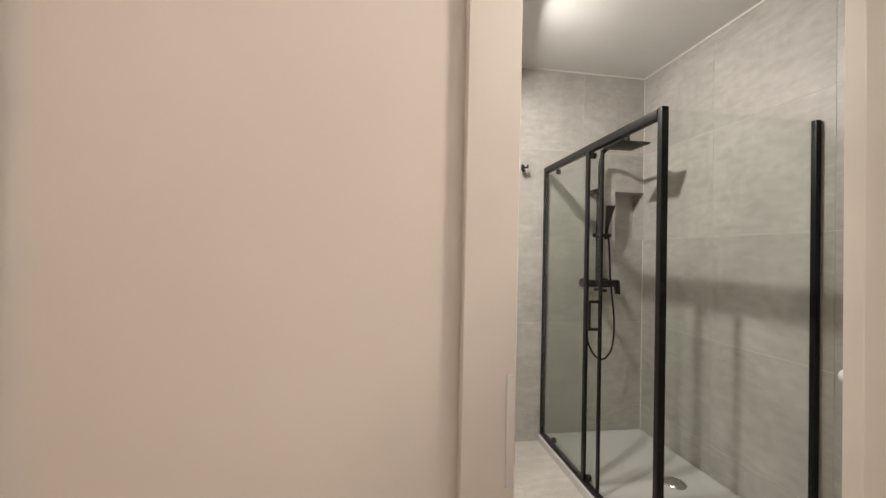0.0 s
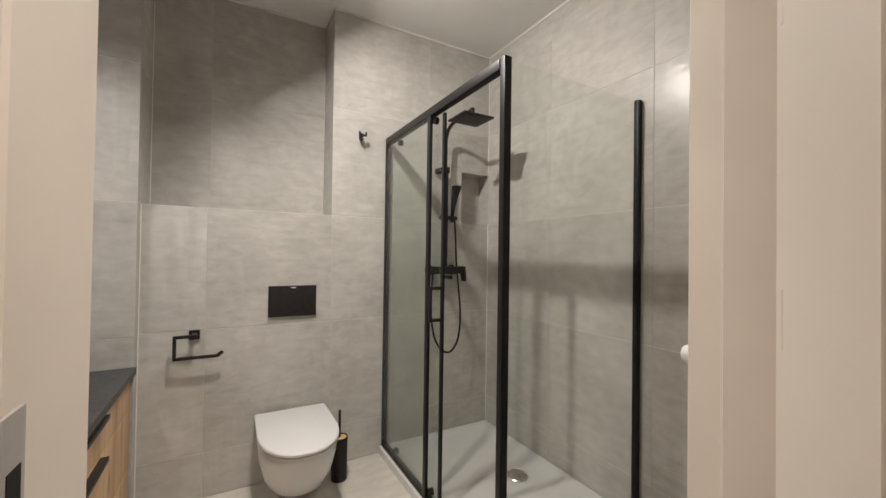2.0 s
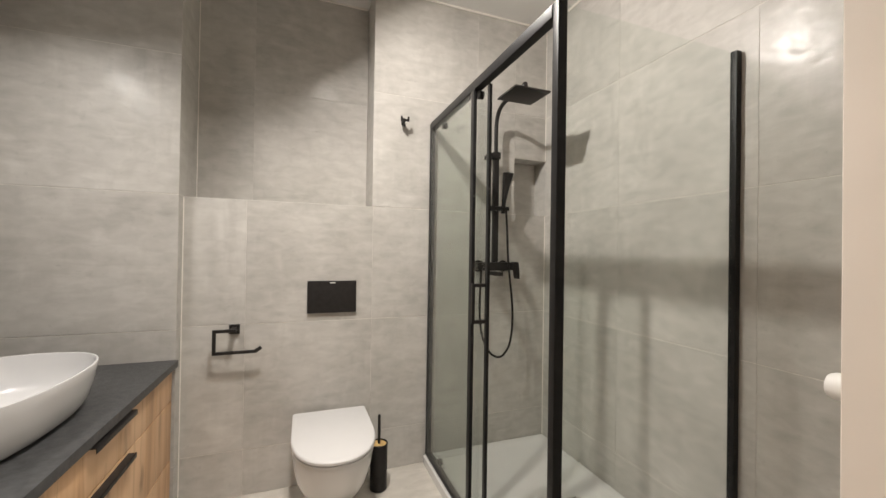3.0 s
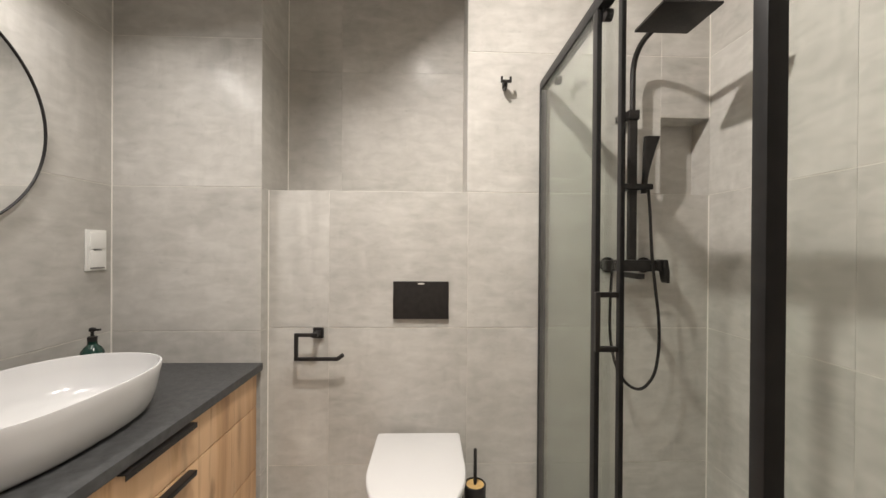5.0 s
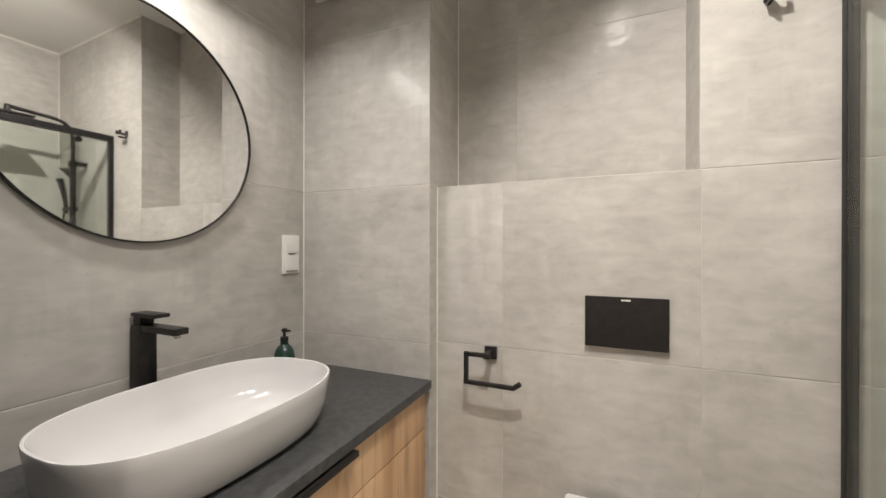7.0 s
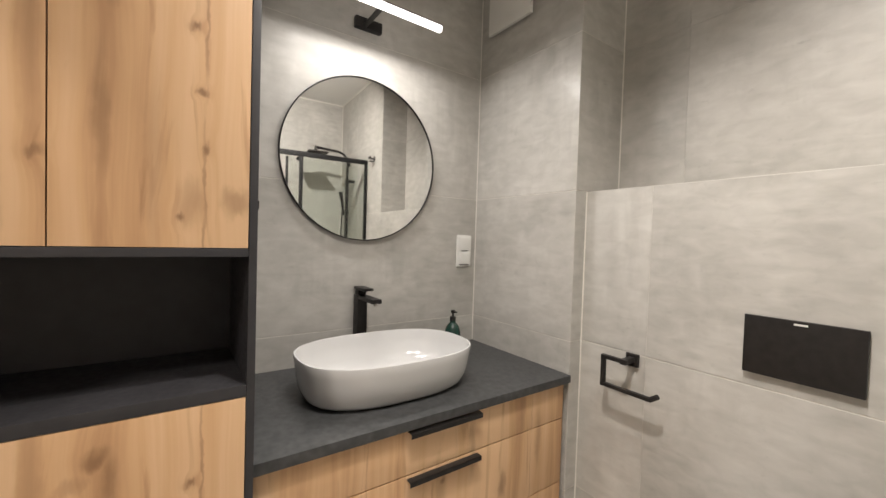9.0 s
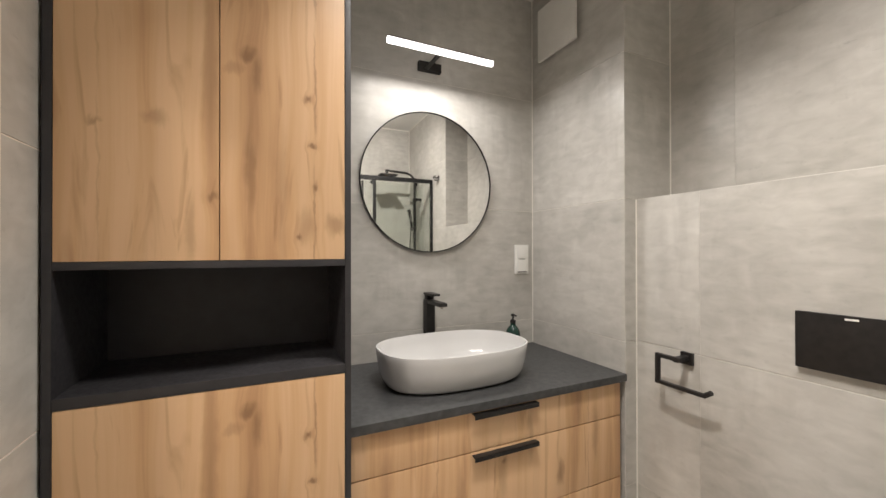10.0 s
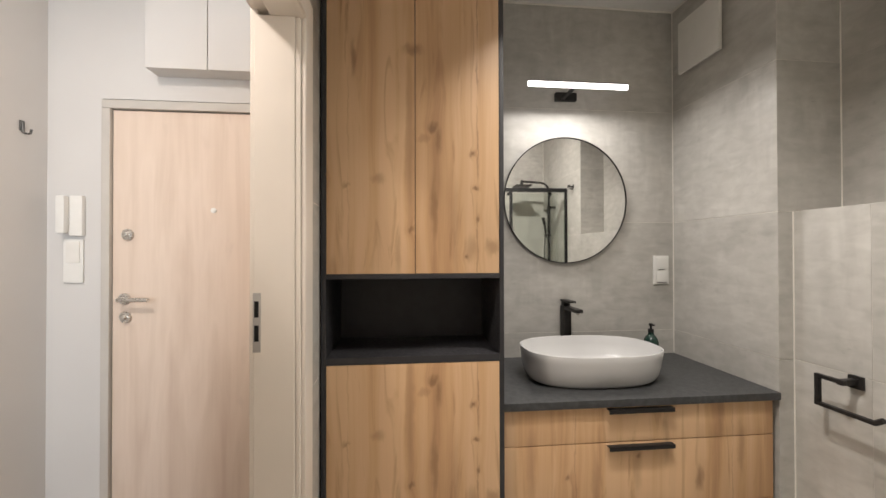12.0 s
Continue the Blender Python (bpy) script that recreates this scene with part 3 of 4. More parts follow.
STRIPS = (1.122, 1.484)
leaf_part("stile", (-0.028, 0.175, -0.02, 0.02, 0.01, HEAD - 0.005), M_DOOR)
leaf_part("stile", (0.625, 0.76, -0.02, 0.02, 0.01, HEAD - 0.005), M_DOOR)
levels = [0.01] + [z for s in STRIPS for z in (s, s + 0.024)] + [HEAD - 0.005]
for a, b in zip(levels[0::2], levels[1::2]):
    leaf_part("panel", (0.1755, 0.6245, -0.015, 0.015, a, b), M_DOOR)
for s in STRIPS:
    leaf_part("glass_strip", (0.1755, 0.6245, -0.004, 0.004, s + 0.0005, s + 0.0235), M_FROST, "frosted glass strip", 0.0)

# ---- shower ----
tray = thing("shower_tray", (1.41, 1.94, 0), "low white rectangular shower tray with a raised rim", "shower tray")
bm = bmesh.new()


def rect(x0, x1, y0, y1, z, r=0.02):
    ring = []
    for cx, cy, a0 in ((x1 - r, y1 - r, 0), (x0 + r, y1 - r, 90), (x0 + r, y0 + r, 180), (x1 - r, y0 + r, 270)):
        for i in range(5):
            a = radians(a0 + 90 * i / 4)
            ring.append(Vector((cx + r * math.cos(a), cy + r * math.sin(a), z)))
    return ring


loft(bm, [rect(1.026, 1.797, 1.358, 2.522, 0.001, 0.01), rect(1.026, 1.797, 1.358, 2.522, 0.042, 0.01), rect(1.029, 1.794, 1.361, 2.519, 0.045, 0.01),
          rect(1.085, 1.765, 1.415, 2.485, 0.045, 0.03), rect(1.095, 1.755, 1.425, 2.475, 0.040, 0.03), rect(1.14, 1.71, 1.47, 2.43, 0.028, 0.05), rect(1.50, 1.64, 1.85, 1.99, 0.024, 0.05)])
part("basin", bm, M_CERAMIC, tray)
bm = bmesh.new()
lathe(bm, [(0.02, 0.020), (0.056, 0.020), (0.058, 0.028), (0.052, 0.033), (0.01, 0.034)], (1.572, 1.923, 0), n=36)
part("drain_cover", bm, M_STEEL, tray, "round chrome drain cover")

shower = thing("shower_enclosure", (1.41, 1.94, 0.045), "black framed glass shower enclosure with its sliding door open", "shower enclosure")
TOP = 1.868
for name, b in (("corner_post", (1.040, 1.071, 1.390, 1.416, 0.046, TOP + 0.004)), ("wall_profile", (1.772, 1.798, 1.388, 1.410, 0.046, TOP + 0.002)),
                ("wall_profile", (1.040, 1.066, 2.498, 2.523, 0.046, TOP)), ("top_rail", (1.037, 1.071, 1.4165, 2.4975, TOP - 0.038, TOP)),
                ("bottom_rail", (1.038, 1.071, 1.4165, 2.4975, 0.046, 0.062)), ("bottom_rail", (1.0715, 1.7715, 1.392, 1.410, 0.046, 0.060))):
    box_part(name, b, M_ALU, shower, "", 0.003)
box_part("front_pane", (1.0715, 1.7715, 1.399, 1.405, 0.0605, TOP - 0.004), M_GLASS, shower, "clear glass pane")
box_part("fixed_pane", (1.041, 1.047, 1.967, 2.4975, 0.0645, TOP - 0.0385), M_GLASS, shower, "clear glass pane")
box_part("pane_profile", (1.037, 1.051, 1.937, 1.9665, 0.0645, TOP - 0.0385), M_ALU, shower, "", 0.002)
box_part("sliding_pane", (1.060, 1.066, 1.856, 2.44, 0.0700, TOP - 0.052), M_GLASS, shower, "clear sliding glass door")
box_part("door_profile", (1.057, 1.069, 1.836, 1.8555, 0.068, TOP - 0.050), M_ALU, shower, "", 0.002)
for y in (1.935, 2.355):
    for z in (TOP - 0.058, 0.082):
        bm = bmesh.new()
        lathe(bm, [(0.006, -0.012), (0.017, -0.010), (0.017, 0.010), (0.006, 0.012)], (1.0655, y, z), "x", 18)
        part("roller", bm, M_BLACK, shower)
handle = box_part("door_handle", (0.998, 1.010, 1.841, 1.854, 0.885, 1.040), M_BLACK, shower, "black square door handle", 0.002)
box_part("handle_arm", (1.010, 1.0565, 1.841, 1.854, 1.026, 1.040), M_BLACK, handle, "", 0.002)
box_part("handle_arm", (1.010, 1.0565, 1.841, 1.854, 0.885, 0.899), M_BLACK, handle, "", 0.002)

column = thing("shower_column", (1.42, 2.52, 1.08), "matt black shower column with rain head and hand shower", "shower set")
RX, RY = 1.42, 2.462
bm = bmesh.new()
box(bm, 1.335, 1.515, RY - 0.022, RY + 0.018, 1.058, 1.106, 0.006)
body = part("mixer", bm, M_BLACK, column)
for x in (1.345, 1.505):
    bm = bmesh.new()
    lathe(bm, [(0.02, RY + 0.015), (0.02, 2.516), (0.034, 2.517), (0.034, 2.524), (0.01, 2.524)], (x, 0, 1.082), "y", 22)
    part("wall_union", bm, M_BLACK, column)
bm = bmesh.new()
box(bm, 1.5155, 1.538, RY - 0.024, RY + 0.02, 1.060, 1.104, 0.006)
loft(bm, [rect(1.538 + 0.020 * (1.108 - z) / 0.09, 1.562 + 0.014 * (1.108 - z) / 0.09 - (0.006 if z < 1.02 else 0.0), RY - 0.030, RY + 0.022, z, 0.005) for z in (1.010, 1.016, 1.060, 1.102, 1.108)])
part("lever", bm, M_BLACK, body)
bm = bmesh.new()
box(bm, 1.303, 1.333, RY - 0.024, RY + 0.02, 1.060, 1.104, 0.006)
part("diverter", bm, M_BLACK, body)
bm = bmesh.new()
box(bm, 1.375, 1.405, RY - 0.13, RY - 0.02, 1.034, 1.056, 0.004)
part("spout", bm, M_BLACK, body)
bm = bmesh.new()
box(bm, RX - 0.016, RX + 0.016, RY - 0.012, RY + 0.012, 1.106, 1.72, 0.003)
part("lower_riser", bm, M_BLACK, column)
bm = bmesh.new()
tube(bm, rounded_path([(RX, RY, 1.72), (RX, RY, 1.985), (RX - 0.004, 2.165, 2.003), (RX - 0.004, 2.150, 2.003)], 0.11, 12), 0.0115, 14)
part("riser_pipe", bm, M_BLACK, column)
bm = bmesh.new()
lathe(bm, [(0.01, 1.955), (0.011, 1.965), (0.016, 1.972), (0.016, 1.988), (0.012, 2.012), (0.004, 2.016)], (RX - 0.004, 2.160, 0), n=18)
part("ball_joint", bm, M_BLACK, column)
bm = bmesh.new()
box(bm, RX - 0.108, RX + 0.09, 2.075, 2.252, 1.945, 1.954, 0.002)
part("rain_head", bm, M_BLACK, column, "flat square black rain shower head")
for z, h in ((1.715, 0.04), (1.412, 0.028)):
    bm = bmesh.new()
    box(bm, RX - 0.022, RX + 0.022, RY - 0.018, RY + 0.018, z - h / 2, z + h / 2, 0.004)
    if z > 1.6:
        box(bm, RX - 0.045, RX - 0.01, RY - 0.012, RY + 0.060, z - 0.014, z + 0.012, 0.003)
    else:
        box(bm, RX - 0.05, RX + 0.075, RY - 0.030, RY - 0.006, z - 0.012, z + 0.012, 0.004)
    part("bracket", bm, M_BLACK, column)
bm = bmesh.new()
rings = []
for k in range(15):
    t = k / 14
    flare = max(0.0, (t - 0.25) / 0.75)
    c = Vector((RX + 0.040 + 0.016 * t, RY - 0.018 - 0.030 * t * t, 1.385 + 0.228 * t))
    wx, wy = 0.010 + 0.022 * flare ** 1.3, 0.010 + 0.004 * t
    rings.append([c + Vector((wx * math.copysign(abs(math.cos(a)) ** 0.6, math.cos(a)), wy * math.copysign(abs(math.sin(a)) ** 0.6, math.sin(a)), 0)) for a in [2 * math.pi * j / 20 for j in range(20)]])
loft(bm, rings)
part("hand_shower", bm, M_BLACK, column, "flared black hand shower in its bracket")
bm = bmesh.new()
pts = [(RX + 0.058, RY - 0.022, 1.40), (RX + 0.062, RY - 0.03, 1.30), (RX + 0.07, RY - 0.03, 1.12), (RX + 0.088, RY - 0.03, 0.98), (RX + 0.105, RY - 0.03, 0.84), (RX + 0.104, RY - 0.03, 0.72),
       (RX + 0.085, RY - 0.03, 0.62), (RX + 0.03, RY - 0.03, 0.562), (RX - 0.03, RY - 0.03, 0.585), (RX - 0.075, RY - 0.02, 0.66), (RX - 0.095, RY - 0.01, 0.78), (RX - 0.09, RY, 0.92), (RX - 0.083, RY, 1.06)]
tube(bm, rounded_path(pts, 0.06, 5), 0.0062, 10)
part("hose", bm, M_BLACK, column, "flexible dark hose")

# ---- toilet and what hangs round it ----
toilet = thing("toilet", (0.523, 2.2, 0.08), "wall-hung white ceramic toilet with its lid closed", "toilet")
CX = 0.527
bm = bmesh.new()
prof = [(0.075, 0.080, 2.25), (0.085, 0.100, 2.20), (0.11, 0.122, 2.135), (0.15, 0.141, 2.085), (0.20, 0.155, 2.048), (0.25, 0.164, 2.022), (0.29, 0.168, 2.008), (0.325, 0.170, 2.002), (0.333, 0.169, 2.003)]
loft(bm, [outline_d(CX, 2.522, yf, w, z) for z, w, yf in prof])
part("bowl", bm, M_CERAMIC, toilet)
bm = bmesh.new()
loft(bm, [outline_d(CX, 2.484, 1.997, 0.168, 0.3352), outline_d(CX, 2.486, 1.993, 0.171, 0.338), outline_d(CX, 2.486, 1.993, 0.171, 0.346), outline_d(CX, 2.484, 1.997, 0.168, 0.3485)])
part("seat", bm, M_SEAT, toilet)
bm = bmesh.new()
loft(bm, [outline_d(CX, 2.486, 1.994, 0.171, 0.3515), outline_d(CX, 2.488, 1.988, 0.1745, 0.355), outline_d(CX, 2.488, 1.988, 0.1745, 0.364), outline_d(CX, 2.486, 1.991, 0.172, 0.368), outline_d(CX, 2.480, 1.998, 0.166, 0.3705)])
part("lid", bm, M_SEAT, toilet)

plate = thing("flush_plate", (0.53, 2.52, 0.925), "black rectangular flush plate on the tiled wall", "flush plate")
box_part("face", (0.412, 0.650, 2.511, 2.5245, 0.845, 1.006), M_BLACK, plate, "", 0.003)
box_part("badge", (0.518, 0.545, 2.5095, 2.5115, 0.994, 0.999), M_VENT, plate, "small grey badge")

holder = thing("paper_holder", (0.095, 2.52, 0.785), "empty black square toilet paper holder", "paper holder")
box_part("rosette", (0.073, 0.117, 2.513, 2.5245, 0.763, 0.807), M_BLACK, holder, "", 0.002)
box_part("stem", (0.086, 0.106, 2.452, 2.514, 0.778, 0.797), M_BLACK, holder, "", 0.002)
bm = bmesh.new()
box(bm, 0.016, 0.110, 2.450, 2.466, 0.782, 0.796, 0.002)
box(bm, 0.016, 0.030, 2.4505, 2.4655, 0.689, 0.7835, 0.002)
box(bm, 0.016, 0.196, 2.450, 2.466, 0.684, 0.697, 0.002)
tube(bm, [(0.190, 2.458, 0.690), (0.214, 2.458, 0.708)], 0.0088, 8)
part("bar", bm, M_BLACK, holder)

hook = thing("robe_hook", (0.885, 2.52, 1.86), "small black double robe hook on the tiles", "hook")
box_part("plate", (0.876, 0.896, 2.517, 2.5245, 1.842, 1.880), M_BLACK, hook, "", 0.002)
bm = bmesh.new()
box(bm, 0.879, 0.891, 2.478, 2.518, 1.850, 1.862, 0.002)
box(bm, 0.862, 0.908, 2.472, 2.484, 1.851, 1.861, 0.002)
for x in (0.862, 0.899):
    box(bm, x, x + 0.009, 2.472, 2.483, 1.860, 1.875, 0.002)
box(bm, 0.880, 0.890, 2.478, 2.518, 1.830, 1.840, 0.002)
part("prongs", bm, M_BLACK, hook)

brush = thing("toilet_brush", (0.753, 2.372, 0), "black toilet brush holder with a bamboo lid", "toilet brush")
bm = bmesh.new()
lathe(bm, [(0.036, 0.001), (0.041, 0.004), (0.042, 0.20), (0.043, 0.222), (0.040, 0.225), (0.036, 0.222), (0.036, 0.2)], (0.753, 2.372, 0), n=32)
part("cup", bm, M_BLACK, brush)
bm = bmesh.new()
lathe(bm, [(0.02, 0.208), (0.0355, 0.209), (0.0355, 0.219), (0.034, 0.2205), (0.004, 0.2205)], (0.753, 2.372, 0), n=32)
part("lid", bm, M_BAMBOO, brush, "pale bamboo lid")
bm = bmesh.new()
lathe(bm, [(0.006, 0.2206), (0.0068, 0.23), (0.0068, 0.357), (0.004, 0.361)], (0.753, 2.372, 0), n=14)
part("stick", bm, M_BLACK, brush)

# ---- vanity ----
vanity = thing("vanity_unit", (-0.42, 1.88, 0), "golden oak vanity unit with three drawers and black handles", "vanity unit")
VY0, VY1 = 1.340, 2.440
box_part("body", (-0.700, -0.1465, VY0, VY1, 0.07, 0.6475), M_PANEL, vanity)
box_part("plinth", (-0.690, -0.19, VY0 + 0.01, VY1 - 0.01, 0.001, 0.0695), M_PANEL, vanity)
for z0, z1 in ((0.5115, 0.6465), (0.2615, 0.5075), (0.073, 0.2575)):
    drawer = box_part("drawer_front", (-0.146, -0.127, VY0 + 0.002, VY1 - 0.004, z0, z1), M_OAK, vanity, "", 0.0012)
    bm = bmesh.new()
    box(bm, -0.129, -0.104, 1.744, 2.006, z1 - 0.010, z1 - 0.0075, 0.0006)
    box(bm, -0.1065, -0.104, 1.744, 2.006, z1 - 0.022, z1 - 0.0075, 0.0006)
    part("handle", bm, M_BLACK, drawer, "black edge profile handle")
counter = thing("worktop", (-0.41, 1.885, 0.648), "dark grey stone-look worktop over the vanity", "worktop")
box_part("slab", (-0.714, -0.110, 1.3395, 2.4565, 0.648, 0.677), M_COUNTER, counter, "", 0.002)

basin = thing("wash_basin", (-0.374, 1.808, 0.677), "white oval ceramic countertop basin standing on the worktop", "wash basin")
bm = bmesh.new()
shape = [(0.6775, 0.150, 0.258), (0.680, 0.160, 0.268), (0.692, 0.173, 0.281), (0.715, 0.184, 0.291), (0.75, 0.193, 0.298), (0.785, 0.199, 0.302), (0.811, 0.203, 0.305), (0.8150, 0.202, 0.304),
         (0.8158, 0.1995, 0.3015), (0.8150, 0.197, 0.299), (0.808, 0.195, 0.297), (0.78, 0.190, 0.291), (0.73, 0.174, 0.276), (0.705, 0.145, 0.248), (0.695, 0.09, 0.18), (0.692, 0.03, 0.03)]
loft(bm, [outline_oval(-0.380, 1.802, hx, hy, z, 2.6, 84) for z, hx, hy in shape])
part("bowl", bm, M_BASIN, basin)
bm = bmesh.new()
lathe(bm, [(0.02, 0.6925), (0.031, 0.693), (0.031, 0.697), (0.026, 0.699), (0.004, 0.700)], (-0.374, 1.808, 0), n=28)
part("drain_cap", bm, M_BLACK, basin, "black drain cap")

tap = thing("basin_tap", (-0.684, 1.832, 0.677), "tall square matt black basin mixer tap", "tap")
bm = bmesh.new()
box(bm, -0.706, -0.662, 1.805, 1.847, 0.678, 0.950, 0.003)
box(bm, -0.709, -0.659, 1.802, 1.850, 0.6775, 0.683, 0.002)
part("body", bm, M_BLACK, tap)
box_part("spout", (-0.665, -0.524, 1.807, 1.845, 0.934, 0.951), M_BLACK, tap, "", 0.003)
bm = bmesh.new()
box(bm, -0.701, -0.667, 1.809, 1.843, 0.9505, 0.972, 0.003)
box(bm, -0.706, -0.604, 1.805, 1.847, 0.972, 0.983, 0.003)
part("lever", bm, M_BLACK, tap)
bm = bmesh.new()
lathe(bm, [(0.004, 0.926), (0.010, 0.926), (0.010, 0.9345), (0.004, 0.9345)], (-0.54, 1.826, 0), n=18)
part("aerator", bm, M_STEEL, tap)

soap = thing("soap_dispenser", (-0.617, 2.256, 0.677), "dark green pump soap bottle on the worktop", "soap bottle")
bm = bmesh.new()
lathe(bm, [(0.031, 0.6775), (0.036, 0.682), (0.0375, 0.70), (0.0375, 0.745), (0.036, 0.762), (0.032, 0.779), (0.025, 0.792), (0.017, 0.800), (0.014, 0.804), (0.014, 0.814)], (-0.617, 2.256, 0), n=28)
part("bottle", bm, M_BOTTLE, soap)
bm = bmesh.new()
lathe(bm, [(0.014, 0.8142), (0.0145, 0.83), (0.007, 0.833), (0.005, 0.834), (0.005, 0.848), (0.010, 0.849), (0.010, 0.860), (0.004, 0.862)], (-0.617, 2.256, 0), n=20)
box(bm, -0.617, -0.590, 2.251, 2.261, 0.851, 0.858, 0.002)
part("pump", bm, M_BLACK, soap, "black pump head")

switch = thing("wall_socket", (XL, 2.379, 1.132), "white double switch and covered socket on the tiles", "switch")
box_part("frame", (XL + 0.0005, XL + 0.009, 2.336, 2.423, 1.055, 1.211), M_PLASTIC, switch, "", 0.002)
box_part("rocker", (XL + 0.0085, XL + 0.013, 2.348, 2.411, 1.139, 1.200), M_PLASTIC, switch, "", 0.002)
box_part("socket_cover", (XL + 0.0085, XL + 0.014, 2.348, 2.411, 1.068, 1.130), M_PLASTIC, switch, "", 0.002)
# grey bars draw the dark lines under and between the switch covers
box_part("lip", (XL + 0.0085, XL + 0.015, 2.352, 2.407, 1.0625, 1.0675), M_SHADE, switch, "grey bar painted as a dark gap line")
box_part("lip", (XL + 0.0085, XL + 0.0145, 2.364, 2.395, 1.1325, 1.1365), M_SHADE, switch, "grey bar painted as a dark gap line")

mirror = thing("round_mirror", (XL, 1.837, 1.508), "round wall mirror in a thin black metal frame", "mirror")
mirror.rotation_euler = (0, 0, radians(-1.2))
MR = 0.336


def disc_ring(r, h, n=96):
    return [Vector((XL + h, 1.837 + r * math.cos(2 * math.pi * i / n), 1.508 + r * math.sin(2 * math.pi * i / n))) for i in range(n)]


bm = bmesh.new()
loft(bm, [disc_ring(r, h) for r, h in ((0.05, 0.007), (MR - 0.005, 0.007), (MR - 0.005, 0.014), (0.02, 0.0142))])
part("glass", bm, M_MIRROR, mirror, "mirror glass")
bm = bmesh.new()
loft(bm, [disc_ring(r, h) for r, h in ((MR - 0.0045, 0.006), (MR - 0.001, 0.006), (MR, 0.007), (MR, 0.018), (MR - 0.001, 0.019), (MR - 0.0037, 0.019), (MR - 0.0045, 0.018), (MR - 0.0045, 0.006))], False, False)
part("frame", bm, M_BLACK, mirror, "thin black frame")

lamp = thing("mirror_lamp", (XL, 1.817, 2.03), "slim black wall lamp with a glowing white bar over the mirror", "wall lamp")
box_part("wall_box", (XL + 0.0005, XL + 0.026, 1.780, 1.895, 2.038, 2.080), M_BLACK, lamp, "", 0.003)
box_part("arm", (XL + 0.0255, -0.510, 1.808, 1.826, 2.0405, 2.0495), M_BLACK, lamp, "", 0.002)
box_part("housing", (-0.514, -0.496, 1.568, 2.066, 2.0465, 2.050), M_BLACK, lamp, "", 0.001)
box_part("diffuser", (-0.514, -0.496, 1.568, 2.066, 2.0245, 2.0463), M_LED, lamp, "glowing white diffuser", 0.002)

vent = thing("vent_cover", (-0.49, YP, 2.30), "square off-white plastic ventilation cover high on the wall", "vent")
box_part("base", (-0.600, -0.385, YP - 0.020, YP - 0.0005, 2.195, 2.415), M_VENT, vent, "", 0.003)
box_part("cover", (-0.624, -0.358, YP - 0.036, YP - 0.0205, 2.168, 2.437), M_VENT, vent, "", 0.004)

# ---- tall cabinet ----
tall = thing("tall_cabinet", (-0.37, 1.024, 0), "tall black cabinet with golden oak doors and an open black shelf", "cabinet")
TY0, TY1, TXF, TZ = 0.6965, 1.3385, -0.090, 2.42
box_part("side_panel", (XL + 0.002, TXF + 0.001, TY0, TY0 + 0.016, 0.001, TZ), M_PANEL, tall, "", 0.001)
box_part("side_panel", (XL + 0.002, TXF + 0.001, TY1 - 0.016, TY1, 0.001, TZ), M_PANEL, tall, "", 0.001)
box_part("back_panel", (XL + 0.002, XL + 0.012, TY0 + 0.0165, TY1 - 0.0165, 0.06, TZ - 0.019), M_PANEL, tall)
for z0, z1 in ((0.0455, 0.0635), (0.842, 0.867), (1.139, 1.156), (TZ - 0.018, TZ - 0.0005)):
    box_part("shelf", (XL + 0.0125, TXF, TY0 + 0.0165, TY1 - 0.0165, z0, z1), M_PANEL, tall, "", 0.001)
box_part("shelf_back", (TXF - 0.33, TXF - 0.318, TY0 + 0.0165, TY1 - 0.0165, 0.8675, 1.1385), M_PANEL, tall)
box_part("plinth", (XL + 0.02, TXF - 0.05, TY0 + 0.0165, TY1 - 0.0165, 0.001, 0.045), M_PANEL, tall)
for y0, y1 in ((TY0 + 0.0175, 1.0185), (1.0210, TY1 - 0.0175)):
    box_part("door", (TXF - 0.018, TXF, y0, y1, 1.1575, TZ - 0.0195), M_OAK, tall, "golden oak door", 0.001)
box_part("door", (TXF - 0.018, TXF, TY0 + 0.0175, TY1 - 0.0175, 0.0655, 0.8405), M_OAK, tall, "golden oak door", 0.001)

side_hook = thing("side_hook", (-0.30, TY1 + 0.001, 1.263), "small black hook on the cabinet side", "hook")
bm = bmesh.new()
box(bm, -0.315, -0.290, TY1 - 0.0002, TY1 + 0.005, 1.245, 1.280, 0.001)
box(bm, -0.308, -0.297, TY1 + 0.004, TY1 + 0.035, 1.250, 1.260, 0.002)
box(bm, -0.308, -0.297, TY1 + 0.028, TY1 + 0.036, 1.255, 1.275, 0.002)
part("hook", bm, M_BLACK, side_hook)

# ---- thermostat of the radiator behind the door ----
valve = thing("radiator_valve", (1.14, 0.772, 0.96), "white thermostatic radiator valve beside the doorway", "radiator valve")
bm = bmesh.new()
lathe(bm, [(0.012, 0.690), (0.019, 0.692), (0.019, 0.80), (0.0205, 0.802), (0.0205, 0.846), (0.017, 0.853), (0.004, 0.854)], (1.150, 0, 0.965), "y", 26)
part("head", bm, M_PLASTIC, valve)

